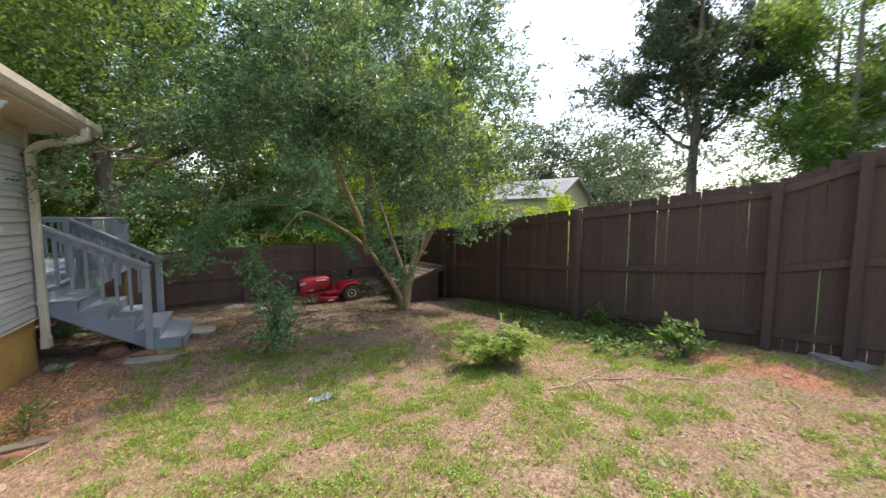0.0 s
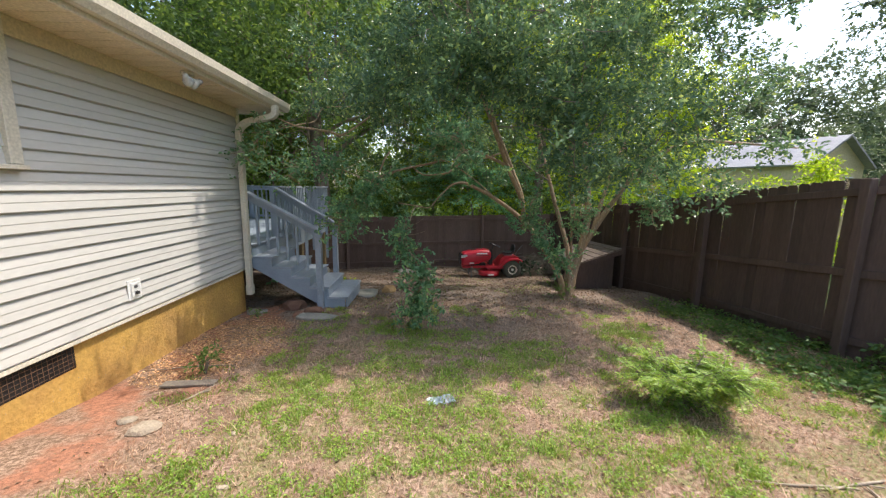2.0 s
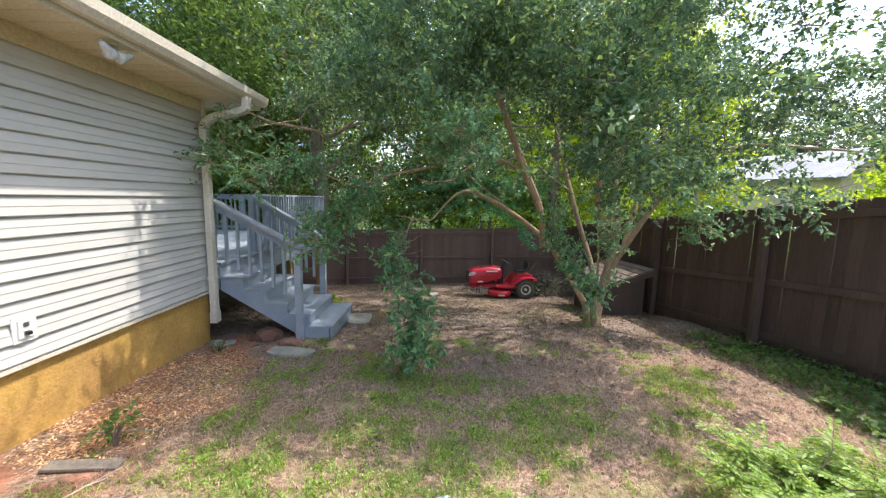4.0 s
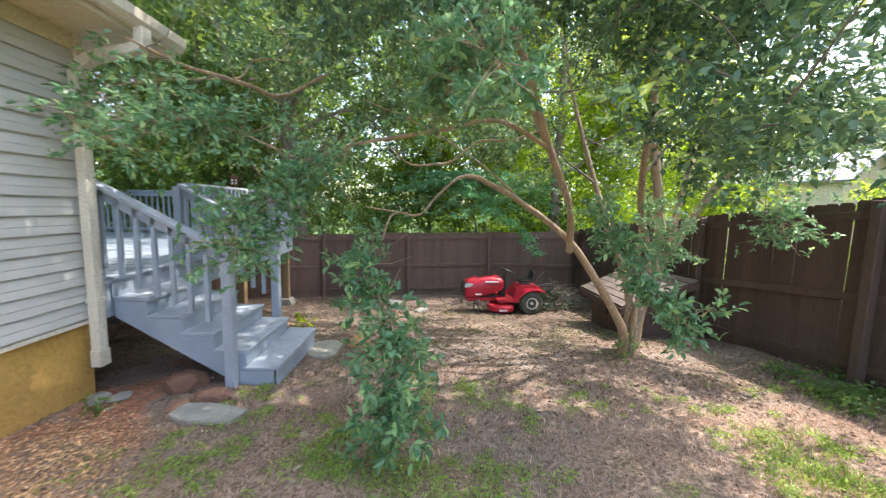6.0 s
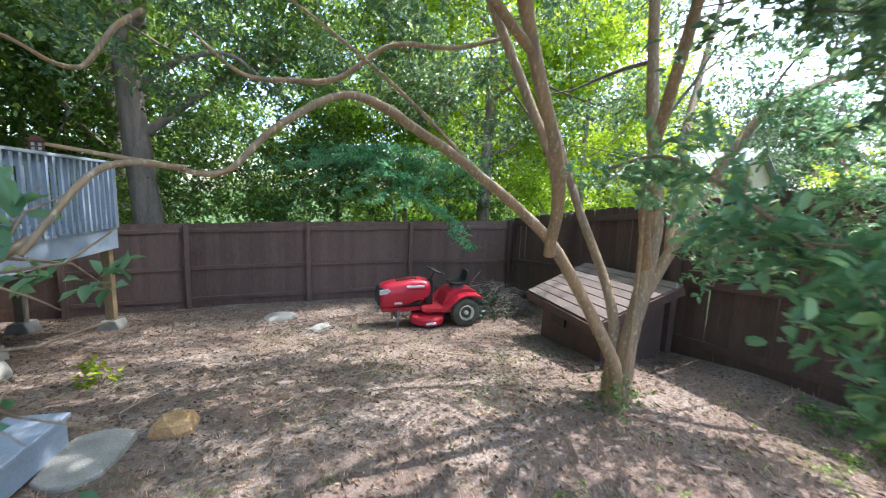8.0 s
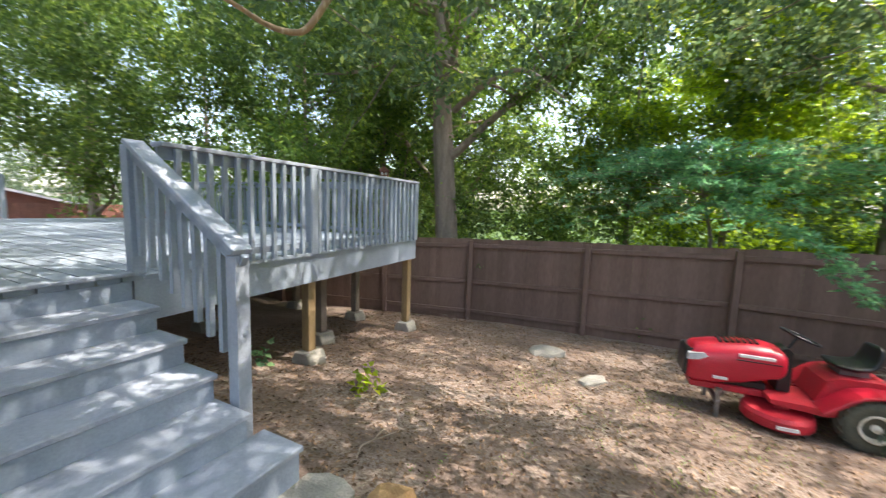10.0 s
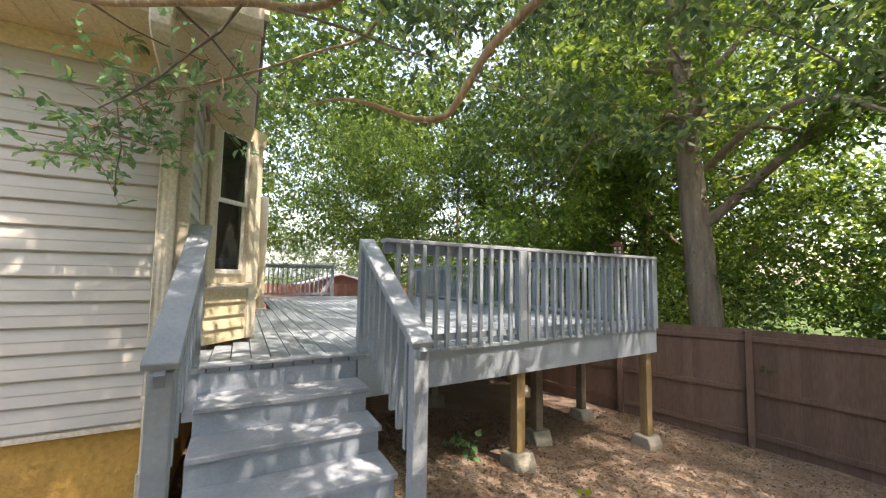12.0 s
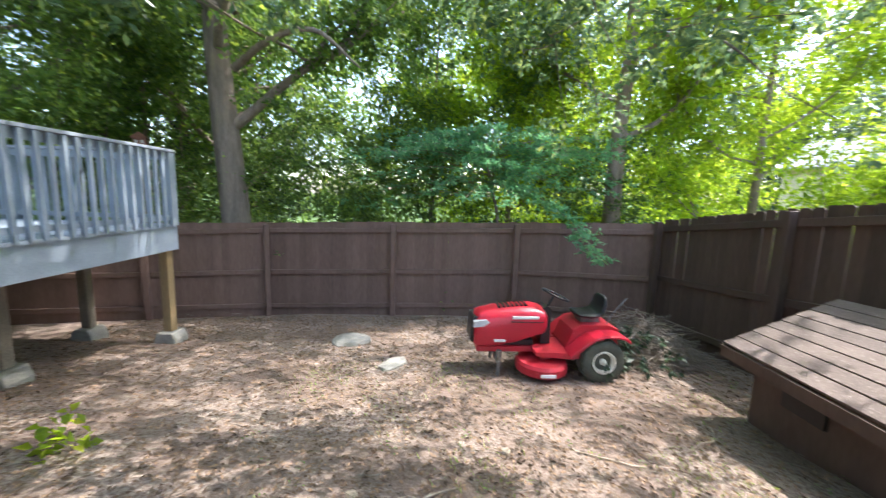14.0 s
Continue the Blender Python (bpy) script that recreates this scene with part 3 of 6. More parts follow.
# rear bay with its angled window
BAY = [(-3.18, RY), (-3.70, 7.38), (-7.2, 7.38), (-7.2, RY)]
bayo = thing("bay_wall", (0, 0, 0), 0, "angled bay with cream trim and siding below its window", "bay", kind="structure")
bm = bmesh.new()
prism(bm, [(a, b) for a, b in BAY[::-1]], 0.49, SZ1 - 0.006, "z")
part("bay_core", bm, M["trim"], bayo)
facet = math.degrees(math.atan2(BAY[1][1] - BAY[0][1], BAY[1][0] - BAY[0][0]))
flen = math.hypot(BAY[1][0] - BAY[0][0], BAY[1][1] - BAY[0][1])
fm = pose(BAY[0][0], BAY[0][1], 0, 0, 0, facet - 90)
for k in range(4):
    z = 0.5 + k * 0.12
    bm = prism(bmesh.new(), [(-0.0, z), (0.035, z), (0.012, z + 0.12), (-0.0, z + 0.12)], 0.1, flen - 0.13)
    bm.transform(fm)
    part("siding_board", bm, M["soffit"], bayo)
bm = B(0.0, 0.05, 0.06, flen - 0.09, 0.985, 1.03, bevel=0.005)
bm.transform(fm)
part("sill_board", bm, M["trim"], bayo)
for a, b in ((0.0, 0.055), (flen - 0.105, flen + 0.01)):
    bm = B(0.001, 0.03, a, b, 0.49, SZ1 - 0.01, bevel=0.004)
    bm.transform(fm)
    part("corner_board", bm, M["trim"], bayo)
bm = B(0.001, 0.07, 0.0, flen, SZ1 - 0.16, SZ1 - 0.012)
bm.transform(fm)
part("header_board", bm, M["soffit"], bayo)
for k in range(14):
    z = 0.5 + k * 0.15
    part("siding_board", prism(bmesh.new(), [(7.38, z), (7.397, z), (7.384, z + 0.15), (7.38, z + 0.15)], -7.0, -3.85, "x"), M["soffit"], bayo)
bw = window("window_1", 0.37, 1.36, "white double-hung sash window in a cream-trimmed bay")
bw.matrix_world = fm @ pose(0.034, 0.15, 1.13)
wing = thing("rear_wing_wall", (0, 0, 0), 0, "sided wall end beyond the bay", "wall", kind="structure")
part("wing_core", B(-12.0, -7.25, RY, 7.64, 0.49, SZ1 - 0.006), M["siding"], wing)
for k in range(14):
    z = 0.5 + k * 0.15
    part("siding_board", prism(bmesh.new(), [(-7.249, z), (-7.232, z), (-7.245, z + 0.15), (-7.249, z + 0.15)], 7.44, 7.56), M["soffit"], wing)
part("corner_board", B(-7.30, -7.22, 7.56, 7.66, 0.49, SZ1 - 0.01), M["trim"], wing)

sw = window("window_2", 0.9, 0.95, "white-trimmed side window in pale siding")
sw.matrix_world = pose(WX + 0.02, 2.70, 1.68)

# vent in the foundation, lamp under the eave, outlet box
vent = thing("foundation_vent", (WX - 0.03, 3.30, -0.09), 0, "rusty crawlspace vent with wire mesh in the ochre foundation", "vent")
# flat black panel stands in for the unlit hollow behind the mesh
part("vent_recess", B(-0.02, 0.004, 0, 0.62, 0, 0.19), M["black"], vent)
for i in range(15):
    part("mesh_wire", B(0.005, 0.008, 0.02 + i * 0.041, 0.0235 + i * 0.041, 0.005, 0.185), M["rust"], vent)
for i in range(5):
    part("mesh_wire", B(0.008, 0.011, 0.0, 0.62, 0.02 + i * 0.036, 0.0235 + i * 0.036), M["rust"], vent)
lamp = thing("floodlight", (-2.02, 5.03, SZ1 - 0.006), 0, "twin-headed floodlight under the cream eave", "lamp")
part("base", lathe(bmesh.new(), [(0.055, -0.03), (0.06, -0.02), (0.06, 0.0)], Matrix.Identity(4), 16), M["trim"], lamp)
for s in (-1, 1):
    m = pose(0.02, s * 0.03, -0.04, s * -35, 38, 0)
    part("lamp_arm", lathe(bmesh.new(), [(0.012, -0.03), (0.012, 0.03)], m, 8), M["trim"], lamp)
    m = pose(0.05, s * 0.10, -0.075, s * -62, 30, 0)
    part("lamp_head", lathe(bmesh.new(), [(0.02, 0.05), (0.028, 0.03), (0.03, 0.0), (0.05, -0.05), (0.055, -0.075), (0.045, -0.085)], m, 16), M["lens"], lamp, smooth=True)
outl = thing("outlet_box", (WX + 0.016, 4.57, 0.42), 0, "white outdoor outlet box on the siding", "outlet")
part("plate", B(0, 0.012, -0.085, 0.085, -0.10, 0.10, bevel=0.003), M["white"], outl)
part("cover", B(0.013, 0.022, -0.055, 0.055, -0.07, 0.07, bevel=0.004), M["white"], outl)
for k in (-1, 1):
    part("socket", B(0.0225, 0.026, -0.02, 0.02, k * 0.032 - 0.017, k * 0.032 + 0.017, bevel=0.001), M["metal"], outl)
part("plug", B(0.0265, 0.05, -0.016, 0.018, -0.046, -0.018, bevel=0.004), M["black"], outl)

# ---- the deck ----
DX0, DX1, DY0, DY1, DZ = -11.6, -2.45, 6.94, 12.52, 0.47
deck = thing("deck", (0, 0, 0), 0, "raised wooden deck in worn grey-blue paint behind the house", "deck")


def rim_x(y):
    """The outer edge drifts a little from square."""
    return -2.45 - 0.06 * (y - 8.3)


yy = DY0
row = 0
while yy < DY1 - 0.05:
    w = 0.138
    y1 = min(yy + w, DY1)
    if y1 < 7.45:
        spans = [(-3.14 - max(0, yy - RY) * 1.08, DX1)]
    elif y1 < 7.8:
        spans = [(-7.2, DX1)]
    else:
        spans = [(DX0, -7.1), (-7.095, rim_x(yy) + 0.02 if yy > 8.25 else DX1)]
    for a, b in spans:
        part("deck_board", B(a, b + 0.012, yy, y1 - 0.006, DZ - 0.034, DZ + 0.002 * (row % 3 == 1)), M["greypaint"], deck)
    yy += w + 0.004
    row += 1
bm = beam(bmesh.new(), (-2.47, 8.15, 0.275), (rim_x(DY1) , DY1, 0.275), 0.036, 0.32)
part("rim_board", bm, M["greypaint"], deck)
part("rim_board", B(DX0, rim_x(DY1) - 0.02, DY1 + 0.002, DY1 + 0.038, 0.115, 0.434), M["greypaint"], deck)
part("rim_board", B(-2.49, -2.455, 6.95, 8.14, 0.115, 0.434), M["greypaint"], deck)
for i in range(14):
    x = -3.0 - i * 0.6
    part("joist", B(x - 0.02, x + 0.02, 7.9, DY1 - 0.01, 0.2, 0.434), M["rawwood"], deck)
for y in (10.0, 12.40):
    part("girder", B(DX0, -2.75, y - 0.045, y + 0.045, 0.10, 0.199), M["rawwood"], deck)


def baluster_run(parent, p, q, step=0.128, z0=0.05, z1=0.93, face=(0, 0)):
    """Balusters along the line p to q, whose heights are those of the walking line."""
    p, q = Vector(p), Vector(q)
    n = int((q - p).to_2d().length / step)
    me = None
    for i in range(n):
        c = p.lerp(q, (i + 0.5) / n)
        ob = part("baluster", B(-0.019, 0.019, -0.019, 0.019, z0, z1), M["greypaint"], parent) if me is None else new("baluster", me)
        me = ob.data
        ob.parent = parent
        ob.location = c


def rail_run(parent, p, q, top=0.99, cap=0.14, low=0.09):
    p, q = Vector(p), Vector(q)
    part("cap_board", beam(bmesh.new(), p + Vector((0, 0, top - 0.018)), q + Vector((0, 0, top - 0.018)), cap, 0.036, bevel=0.004), M["worn"], parent)
    part("top_rail", beam(bmesh.new(), p + Vector((0, 0, top - 0.085)), q + Vector((0, 0, top - 0.085)), 0.038, 0.088), M["greypaint"], parent)
    if low:
        part("bottom_rail", beam(bmesh.new(), p + Vector((0, 0, low)), q + Vector((0, 0, low)), 0.038, 0.06), M["greypaint"], parent)


def square_post(parent, x, y, z0, z1, w=0.09, material="greypaint"):
    return part("post", B(x - w / 2, x + w / 2, y - w / 2, y + w / 2, z0, z1, bevel=0.004), M[material], parent)


railing = thing("deck_railing", (0, 0, 0), 0, "grey-blue painted deck railing with square balusters", "railing", "deck railings")
X1 = rim_x(DY1) + 0.02
rail_run(railing, (-2.50, 8.36, DZ), (X1, DY1 - 0.04, DZ))
for y in (9.95, 12.46):
    square_post(railing, rim_x(y) + 0.005, y, DZ - 0.02, DZ + 0.95, 0.1)
baluster_run(railing, (-2.455, 8.42, DZ), (X1 + 0.045, DY1 - 0.08, DZ), z0=-0.02, z1=0.95)
rail2 = thing("deck_railing", (0, 0, 0), 0, "shaded grey deck railing along the far edge of the deck", "railing", "deck railings")
rail_run(rail2, (X1 - 0.1, DY1 - 0.03, DZ), (DX0 + 0.6, DY1 - 0.03, DZ))
for x in (-4.9, -7.1, -9.3, -11.0):
    square_post(rail2, x, DY1 - 0.03, DZ + 0.003, DZ + 0.95)
baluster_run(rail2, (X1 - 0.2, DY1 + 0.02, DZ), (DX0 + 0.6, DY1 + 0.02, DZ), z0=-0.02, z1=0.95)
part("brace", beam(bmesh.new(), (-11.05, DY1 - 0.03, DZ + 0.9), (-11.55, DY1 - 0.03, DZ + 0.05), 0.09, 0.09), M["greypaint"], rail2)
rail3 = thing("deck_railing", (0, 0, 0), 0, "dark grey deck railing beside the house wall", "railing", "deck railings")
rail_run(rail3, (-11.5, 7.85, DZ), (-11.5, 9.75, DZ))
square_post(rail3, -11.5, 9.8, DZ + 0.003, DZ + 0.97)
baluster_run(rail3, (-11.5, 7.9, DZ), (-11.5, 9.7, DZ), z0=0.1, z1=0.9)
part("brace", beam(bmesh.new(), (-11.5, 9.78, DZ + 0.55), (-11.5, 9.45, DZ + 0.04), 0.04, 0.1), M["greypaint"], rail3)


def deck_pier(x, y, wood="postwood", label="bare tan deck post on a concrete pier block"):
    z = float(lay(x, y))
    ob = thing("deck_pier", (x, y, z), 0, label, "post", "posts under the deck")
    bm = bmesh.new()
    prism(bm, [(-0.15, -0.04), (0.15, -0.04), (0.15, 0.06), (0.10, 0.17), (-0.10, 0.17), (-0.15, 0.06)], -0.14, 0.14)
    bmesh.ops.bevel(bm, geom=bm.edges[:], offset=0.012, segments=1, affect="EDGES")
    part("pier_block", bm, M["concrete"], ob)
    part("wood_post", B(-0.058, 0.058, -0.058, 0.058, 0.172, 0.112 - z, bevel=0.005), M[wood], ob)
    return ob


deck_pier(-2.66, 10.0), deck_pier(-2.80, 12.42)
for x, y in ((-3.25, 10.8), (-3.95, 12.40), (-4.9, 10.1), (-5.6, 12.45), (-6.9, 10.1), (-7.6, 12.45), (-9.5, 10.1), (-9.9, 12.45)):
    deck_pier(x, y, "rawwood", "shaded weathered deck post on a concrete pier block")

# ---- the stairs ----
stairs = thing("stairs", (0, 0, 0), 0, "wooden stairs in worn grey-blue paint with open baluster railings", "stairs")
SY0, SY1 = 7.02, 8.145
RISE, RUN = 0.17, 0.307
for i in range(1, 6):
    z, x = DZ - RISE * i, -2.43 + RUN * (i - 1)
    wide = 0.0 if i < 5 else 0.11
    part("tread", B(x - 0.02, x + RUN + 0.018, SY0 + (0.0 if i > 4 else 0.02), SY1 + wide, z - 0.036, z, bevel=0.006), M["worn"], stairs)
    part("riser", B(x + RUN - 0.022, x + RUN - 0.001, SY0 + 0.02, SY1 - 0.02 + wide, z - RISE + 0.002 - (0.05 if i == 5 else 0), z - 0.037), M["greypaint"], stairs)
part("riser", B(-2.454, -2.434, SY0 + 0.02, SY1 - 0.02, DZ - RISE + 0.001, DZ - 0.036), M["greypaint"], stairs)
part("nosing", B(-2.50, -2.40, SY0 + 0.015, SY1 + 0.0, DZ + 0.004, DZ + 0.032, bevel=0.006), M["worn"], stairs)
for y in (SY0 + 0.021, SY1 - 0.058):
    bm = bmesh.new()
    steps = []
    for i in range(1, 5):
        z, x = DZ - RISE * i - 0.038, -2.43 + RUN * (i - 1)
        steps += [(x - 0.002, z), (x + RUN - 0.024, z)]
    prism(bm, [(-0.95, -0.60), (-0.95, -0.43), (-1.226, -0.43)] + steps[::-1] + [(-2.432, DZ - 0.36), (-1.30, -0.56), (-1.0, -0.60)], y, y + 0.036)
    part("stringer", bm, M["greypaint"], stairs)
part("side_panel", B(-1.26, -0.93, SY0 + 0.0, SY0 + 0.018, -0.62, -0.418), M["greypaint"], stairs)
part("side_panel", B(-1.26, -0.93, SY1 + 0.094, SY1 + 0.108, -0.62, -0.418), M["greypaint"], stairs)
for y, name in ((SY0 - 0.035, "left"), (SY1 + 0.058, "right")):
    sr = thing("stair_railing", (0, 0, 0), 0, "sloping grey stair handrail with peeling paint and square balusters", "railing", "stair railings")
    px = -1.32 if name == "left" else -1.36
    square_post(sr, px, y, -0.64, 0.71, 0.092, "worn")
    a, b = Vector((px + 0.055, y, 0.735)), Vector((-2.66 if name == "left" else -2.48, y, 1.478 if name == "left" else 1.43))
    part("cap_board", beam(bmesh.new(), a, b, 0.135, 0.038, bevel=0.005), M["worn"], sr)
    off = Vector((0, 0, -0.07))
    part("top_rail", beam(bmesh.new(), a + off, b + off, 0.038, 0.09), M["greypaint"], sr)
    n = 9
    me = None
    for i in range(n):
        s = (i + 0.6) / n
        x = a.x + (b.x - a.x) * s
        z_rail = a.z + (b.z - a.z) * s - 0.05
        bo = part("baluster", B(-0.019, 0.019, -0.019, 0.019, 0.10, 0.84), M["greypaint"], sr) if me is None else new("baluster", me)
        me, bo.parent, bo.location = bo.data, sr, (x, y, z_rail - 0.83)
    square_post(sr, -2.52, y, DZ + 0.004, DZ + 0.94)

# ---- fences ----


def fence_line(name, line, label, dog=True, gap=0.0012, seed=1, posts=None, side=1.0, group="fences", stain="brown"):
    """A board fence along rows of (x, y, top z). side: +1 puts rails and posts on the left of the way it runs."""
    rng = random.Random(seed)
    ob = thing(name, (0, 0, 0), 0, label, "fence", group)
    w, th = 0.138, 0.016
    cut = 0.022
    meshes = {}
    for a, b in zip(line, line[1:]):
        A, Bv = Vector(a), Vector(b)
        flat = (Bv - A).to_2d().length
        d = (Bv - A).to_2d() / flat
        nrm = Vector((-d.y, d.x)) * side
        ang = math.atan2(d.y, d.x)
        n = max(1, round(flat / (w + gap)))
        for i in range(n):
            s = (i + 0.5) / n
            c = A.lerp(Bv, s)
            zb = float(lay(c.x, c.y)) - 0.03
            ww = flat / n - gap - (0.004 if dog and rng.random() < 0.10 else 0)
            h = round((c.z - zb) / 0.03) * 0.03
            key = (round(ww, 3), h)
            if key not in meshes:
                bm = bmesh.new()
                k = cut if dog else 0.001
                prism(bm, [(-ww / 2, 0), (ww / 2, 0), (ww / 2, h - k), (ww / 2 - k, h), (-ww / 2 + k, h), (-ww / 2, h - k)], -th / 2, th / 2)
                me = bpy.data.meshes.new("picket")
                bmesh.ops.recalc_face_normals(bm, faces=bm.faces[:])
                bm.to_mesh(me)
                bm.free()
                me.materials.append(M[stain])
                meshes[key] = me
            p = new("picket", meshes[key])
            p.parent = ob
            p.location = (c.x, c.y, c.z - h + rng.uniform(-0.012, 0.012))
            k = 1.0 if dog else 0.1
            p.rotation_euler = (rng.uniform(-0.006, 0.006) * k, rng.uniform(-0.008, 0.008) * k, ang + rng.uniform(-0.01, 0.01) * k)
        off = Vector((*(nrm * 0.03), 0))
        g0, g1 = float(lay(A.x, A.y)), float(lay(Bv.x, Bv.y))
        for f, t0, t1 in (("rail", 0.16, 0.16), ("rail", (A.z - g0) * 0.52, (Bv.z - g1) * 0.52), ("rail", A.z - g0 - 0.22, Bv.z - g1 - 0.22)):
            part(f, beam(bmesh.new(), A + off - Vector((0, 0, t0)), Bv + off - Vector((0, 0, t1)), 0.038, 0.088, bevel=0.004), M[stain], ob)
    for x, y, z in (posts or line):
        j = min(range(len(line) - 1), key=lambda k: (Vector(line[k][:2]).lerp(Vector(line[k + 1][:2]), 0.5) - Vector((x, y))).length)
        d = (Vector(line[j + 1][:2]) - Vector(line[j][:2])).normalized()
        nrm = Vector((-d.y, d.x)) * side
        zb = float(lay(x, y)) - 0.05
        bm = B(-0.05, 0.05, -0.05, 0.05, zb, z - 0.03, bevel=0.006)
        p = part("fence_post", bm, M[stain], ob)
        p.location = (x + nrm.x * 0.095, y + nrm.y * 0.095, 0)
        p.rotation_euler = (rng.uniform(-0.008, 0.008), rng.uniform(-0.008, 0.008), math.atan2(d.y, d.x))
    return ob


RF = [(6.9, -1.6, 2.75), (6.5, 0.2, 2.42), (6.13, 1.54, 2.24), (5.97, 2.25, 1.96), (5.38, 4.84, 1.66), (5.28, 7.1, 1.43), (5.08, 9.35, 1.18), (4.93, 11.6, 0.95), (4.90, 14.1, 0.66)]
fence_line("wooden_fence", RF, "tall dark brown board fence with dog-eared tops and narrow gaps", gap=0.003, side=1.0, seed=3)
BF = [(5.0, 14.13, 0.60), (2.45, 15.0, 0.48), (-0.02, 14.95, 0.41), (-2.66, 15.0, 0.32), (-4.4, 14.0, 0.31), (-6.5, 12.95, 0.34), (-8.8, 12.85, 0.30), (-11.2, 12.85, 0.26), (-13.6, 12.85, 0.22)]
fence_line("wooden_fence", BF, "dark brown board fence with flat tops along the woods", dog=False, gap=0.0002, side=1.0, seed=4, stain="brown_back")

# ---- trees ----


def grow(tubes, rng, start, heading, length, radius, depth, tips, wander=0.35, lift=0.05, sides=6, minr=0.004):
    """A limb that wanders and forks; its ends are gathered in tips."""
    n = max(4, int(length / 0.25))
    p, d = np.array(start, float), unit(np.array(heading, float))
    path = [(*p, radius)]
    kids = []
    for i in range(n):
        d = unit(d + rng.normal(size=3) * wander * 0.35 + [0, 0, lift])
        p = p + d * length / n
        r = max(minr, radius * (1 - 0.72 * (i + 1) / n))
        path.append((*p, r))
        if depth and i > n * 0.25 and rng.random() < 0.75:
            kids.append((p.copy(), unit(d + rng.normal(size=3) * 0.75), r))
        if depth == 0 or i > n * 0.55:
            tips.append(p.copy())
    tubes.add(path, sides if depth else 4)
    for k, kd, kr in kids[:7]:
        grow(tubes, rng, k, kd, length * rng.uniform(0.45, 0.65), kr * 0.65, depth - 1, tips, wander, lift, max(4, sides - 1), minr)


def make_tree(name, seed, x, y, height, radius, label, leaf="wood_leaf", bark="bark", crown_r=2.6, base=0.35, per=60, lsize=0.11, limbs=9, lean=(0, 0), spread=0.6, tips_max=420, group="", low_limbs=0):
    rng = np.random.default_rng(seed)
    z = float(lay(x, y)) - 0.1
    ob = thing(name, (x, y, z), 0, label, "tree", group)
    t, tips = Tubes(), []
    top = np.array([lean[0], lean[1], height])
    pts = [(0, 0, 0, radius * 1.35), (0, 0, 0.3, radius * 1.05)]
    for i in range(1, 7):
        s = i / 6
        pts.append((*(top * s + np.append(rng.normal(size=2) * 0.02 * height * 0.12, 0)), radius * (1 - 0.85 * s)))
    trunk = smooth_path(pts, 5)
    t.add(trunk, 12, 0.04)
    me = t.mesh("trunk")
    link_mesh("trunk", me, M[bark], ob)
    t = Tubes()
    for i in range(limbs):
        s = base + (1 - base) * (i + rng.uniform(0.2, 0.8)) / limbs
        c = trunk[int(s * (len(trunk) - 1))]
        a = i * 2.4 + rng.uniform(-0.4, 0.4)
        ln = crown_r * (1.15 - 0.75 * abs(s - 0.5)) * rng.uniform(0.7, 1.1)
        grow(t, rng, c[:3], (math.cos(a), math.sin(a), 0.45), ln, c[3] * 0.45, 1, tips)
    link_mesh("branchwork", t.mesh("branchwork"), M[bark], ob, kind="stuff")
    tips = np.array(tips)
    if len(tips) > tips_max:
        tips = tips[rng.choice(len(tips), tips_max, replace=False)]
    at, al = sprays(rng, tips, spread, per, lsize, lsize * 0.5, clear=0)
    link_mesh("crown", leaf_mesh("crown", rng, at, al, lsize, lsize * 0.55), M[leaf], ob, kind="stuff")
    return ob


def close_by(p, radius):
    """True for points within radius of the clearing by the stairs."""
    a, b = np.array([0.9, 6.4, 0.9]), np.array([0.9, 7.8, 1.3])
    s = np.clip(((p - a) @ (b - a)) / ((b - a) @ (b - a)), 0, 1)
    return np.linalg.norm(p - (a + s[:, None] * (b - a)), axis=1) < radius


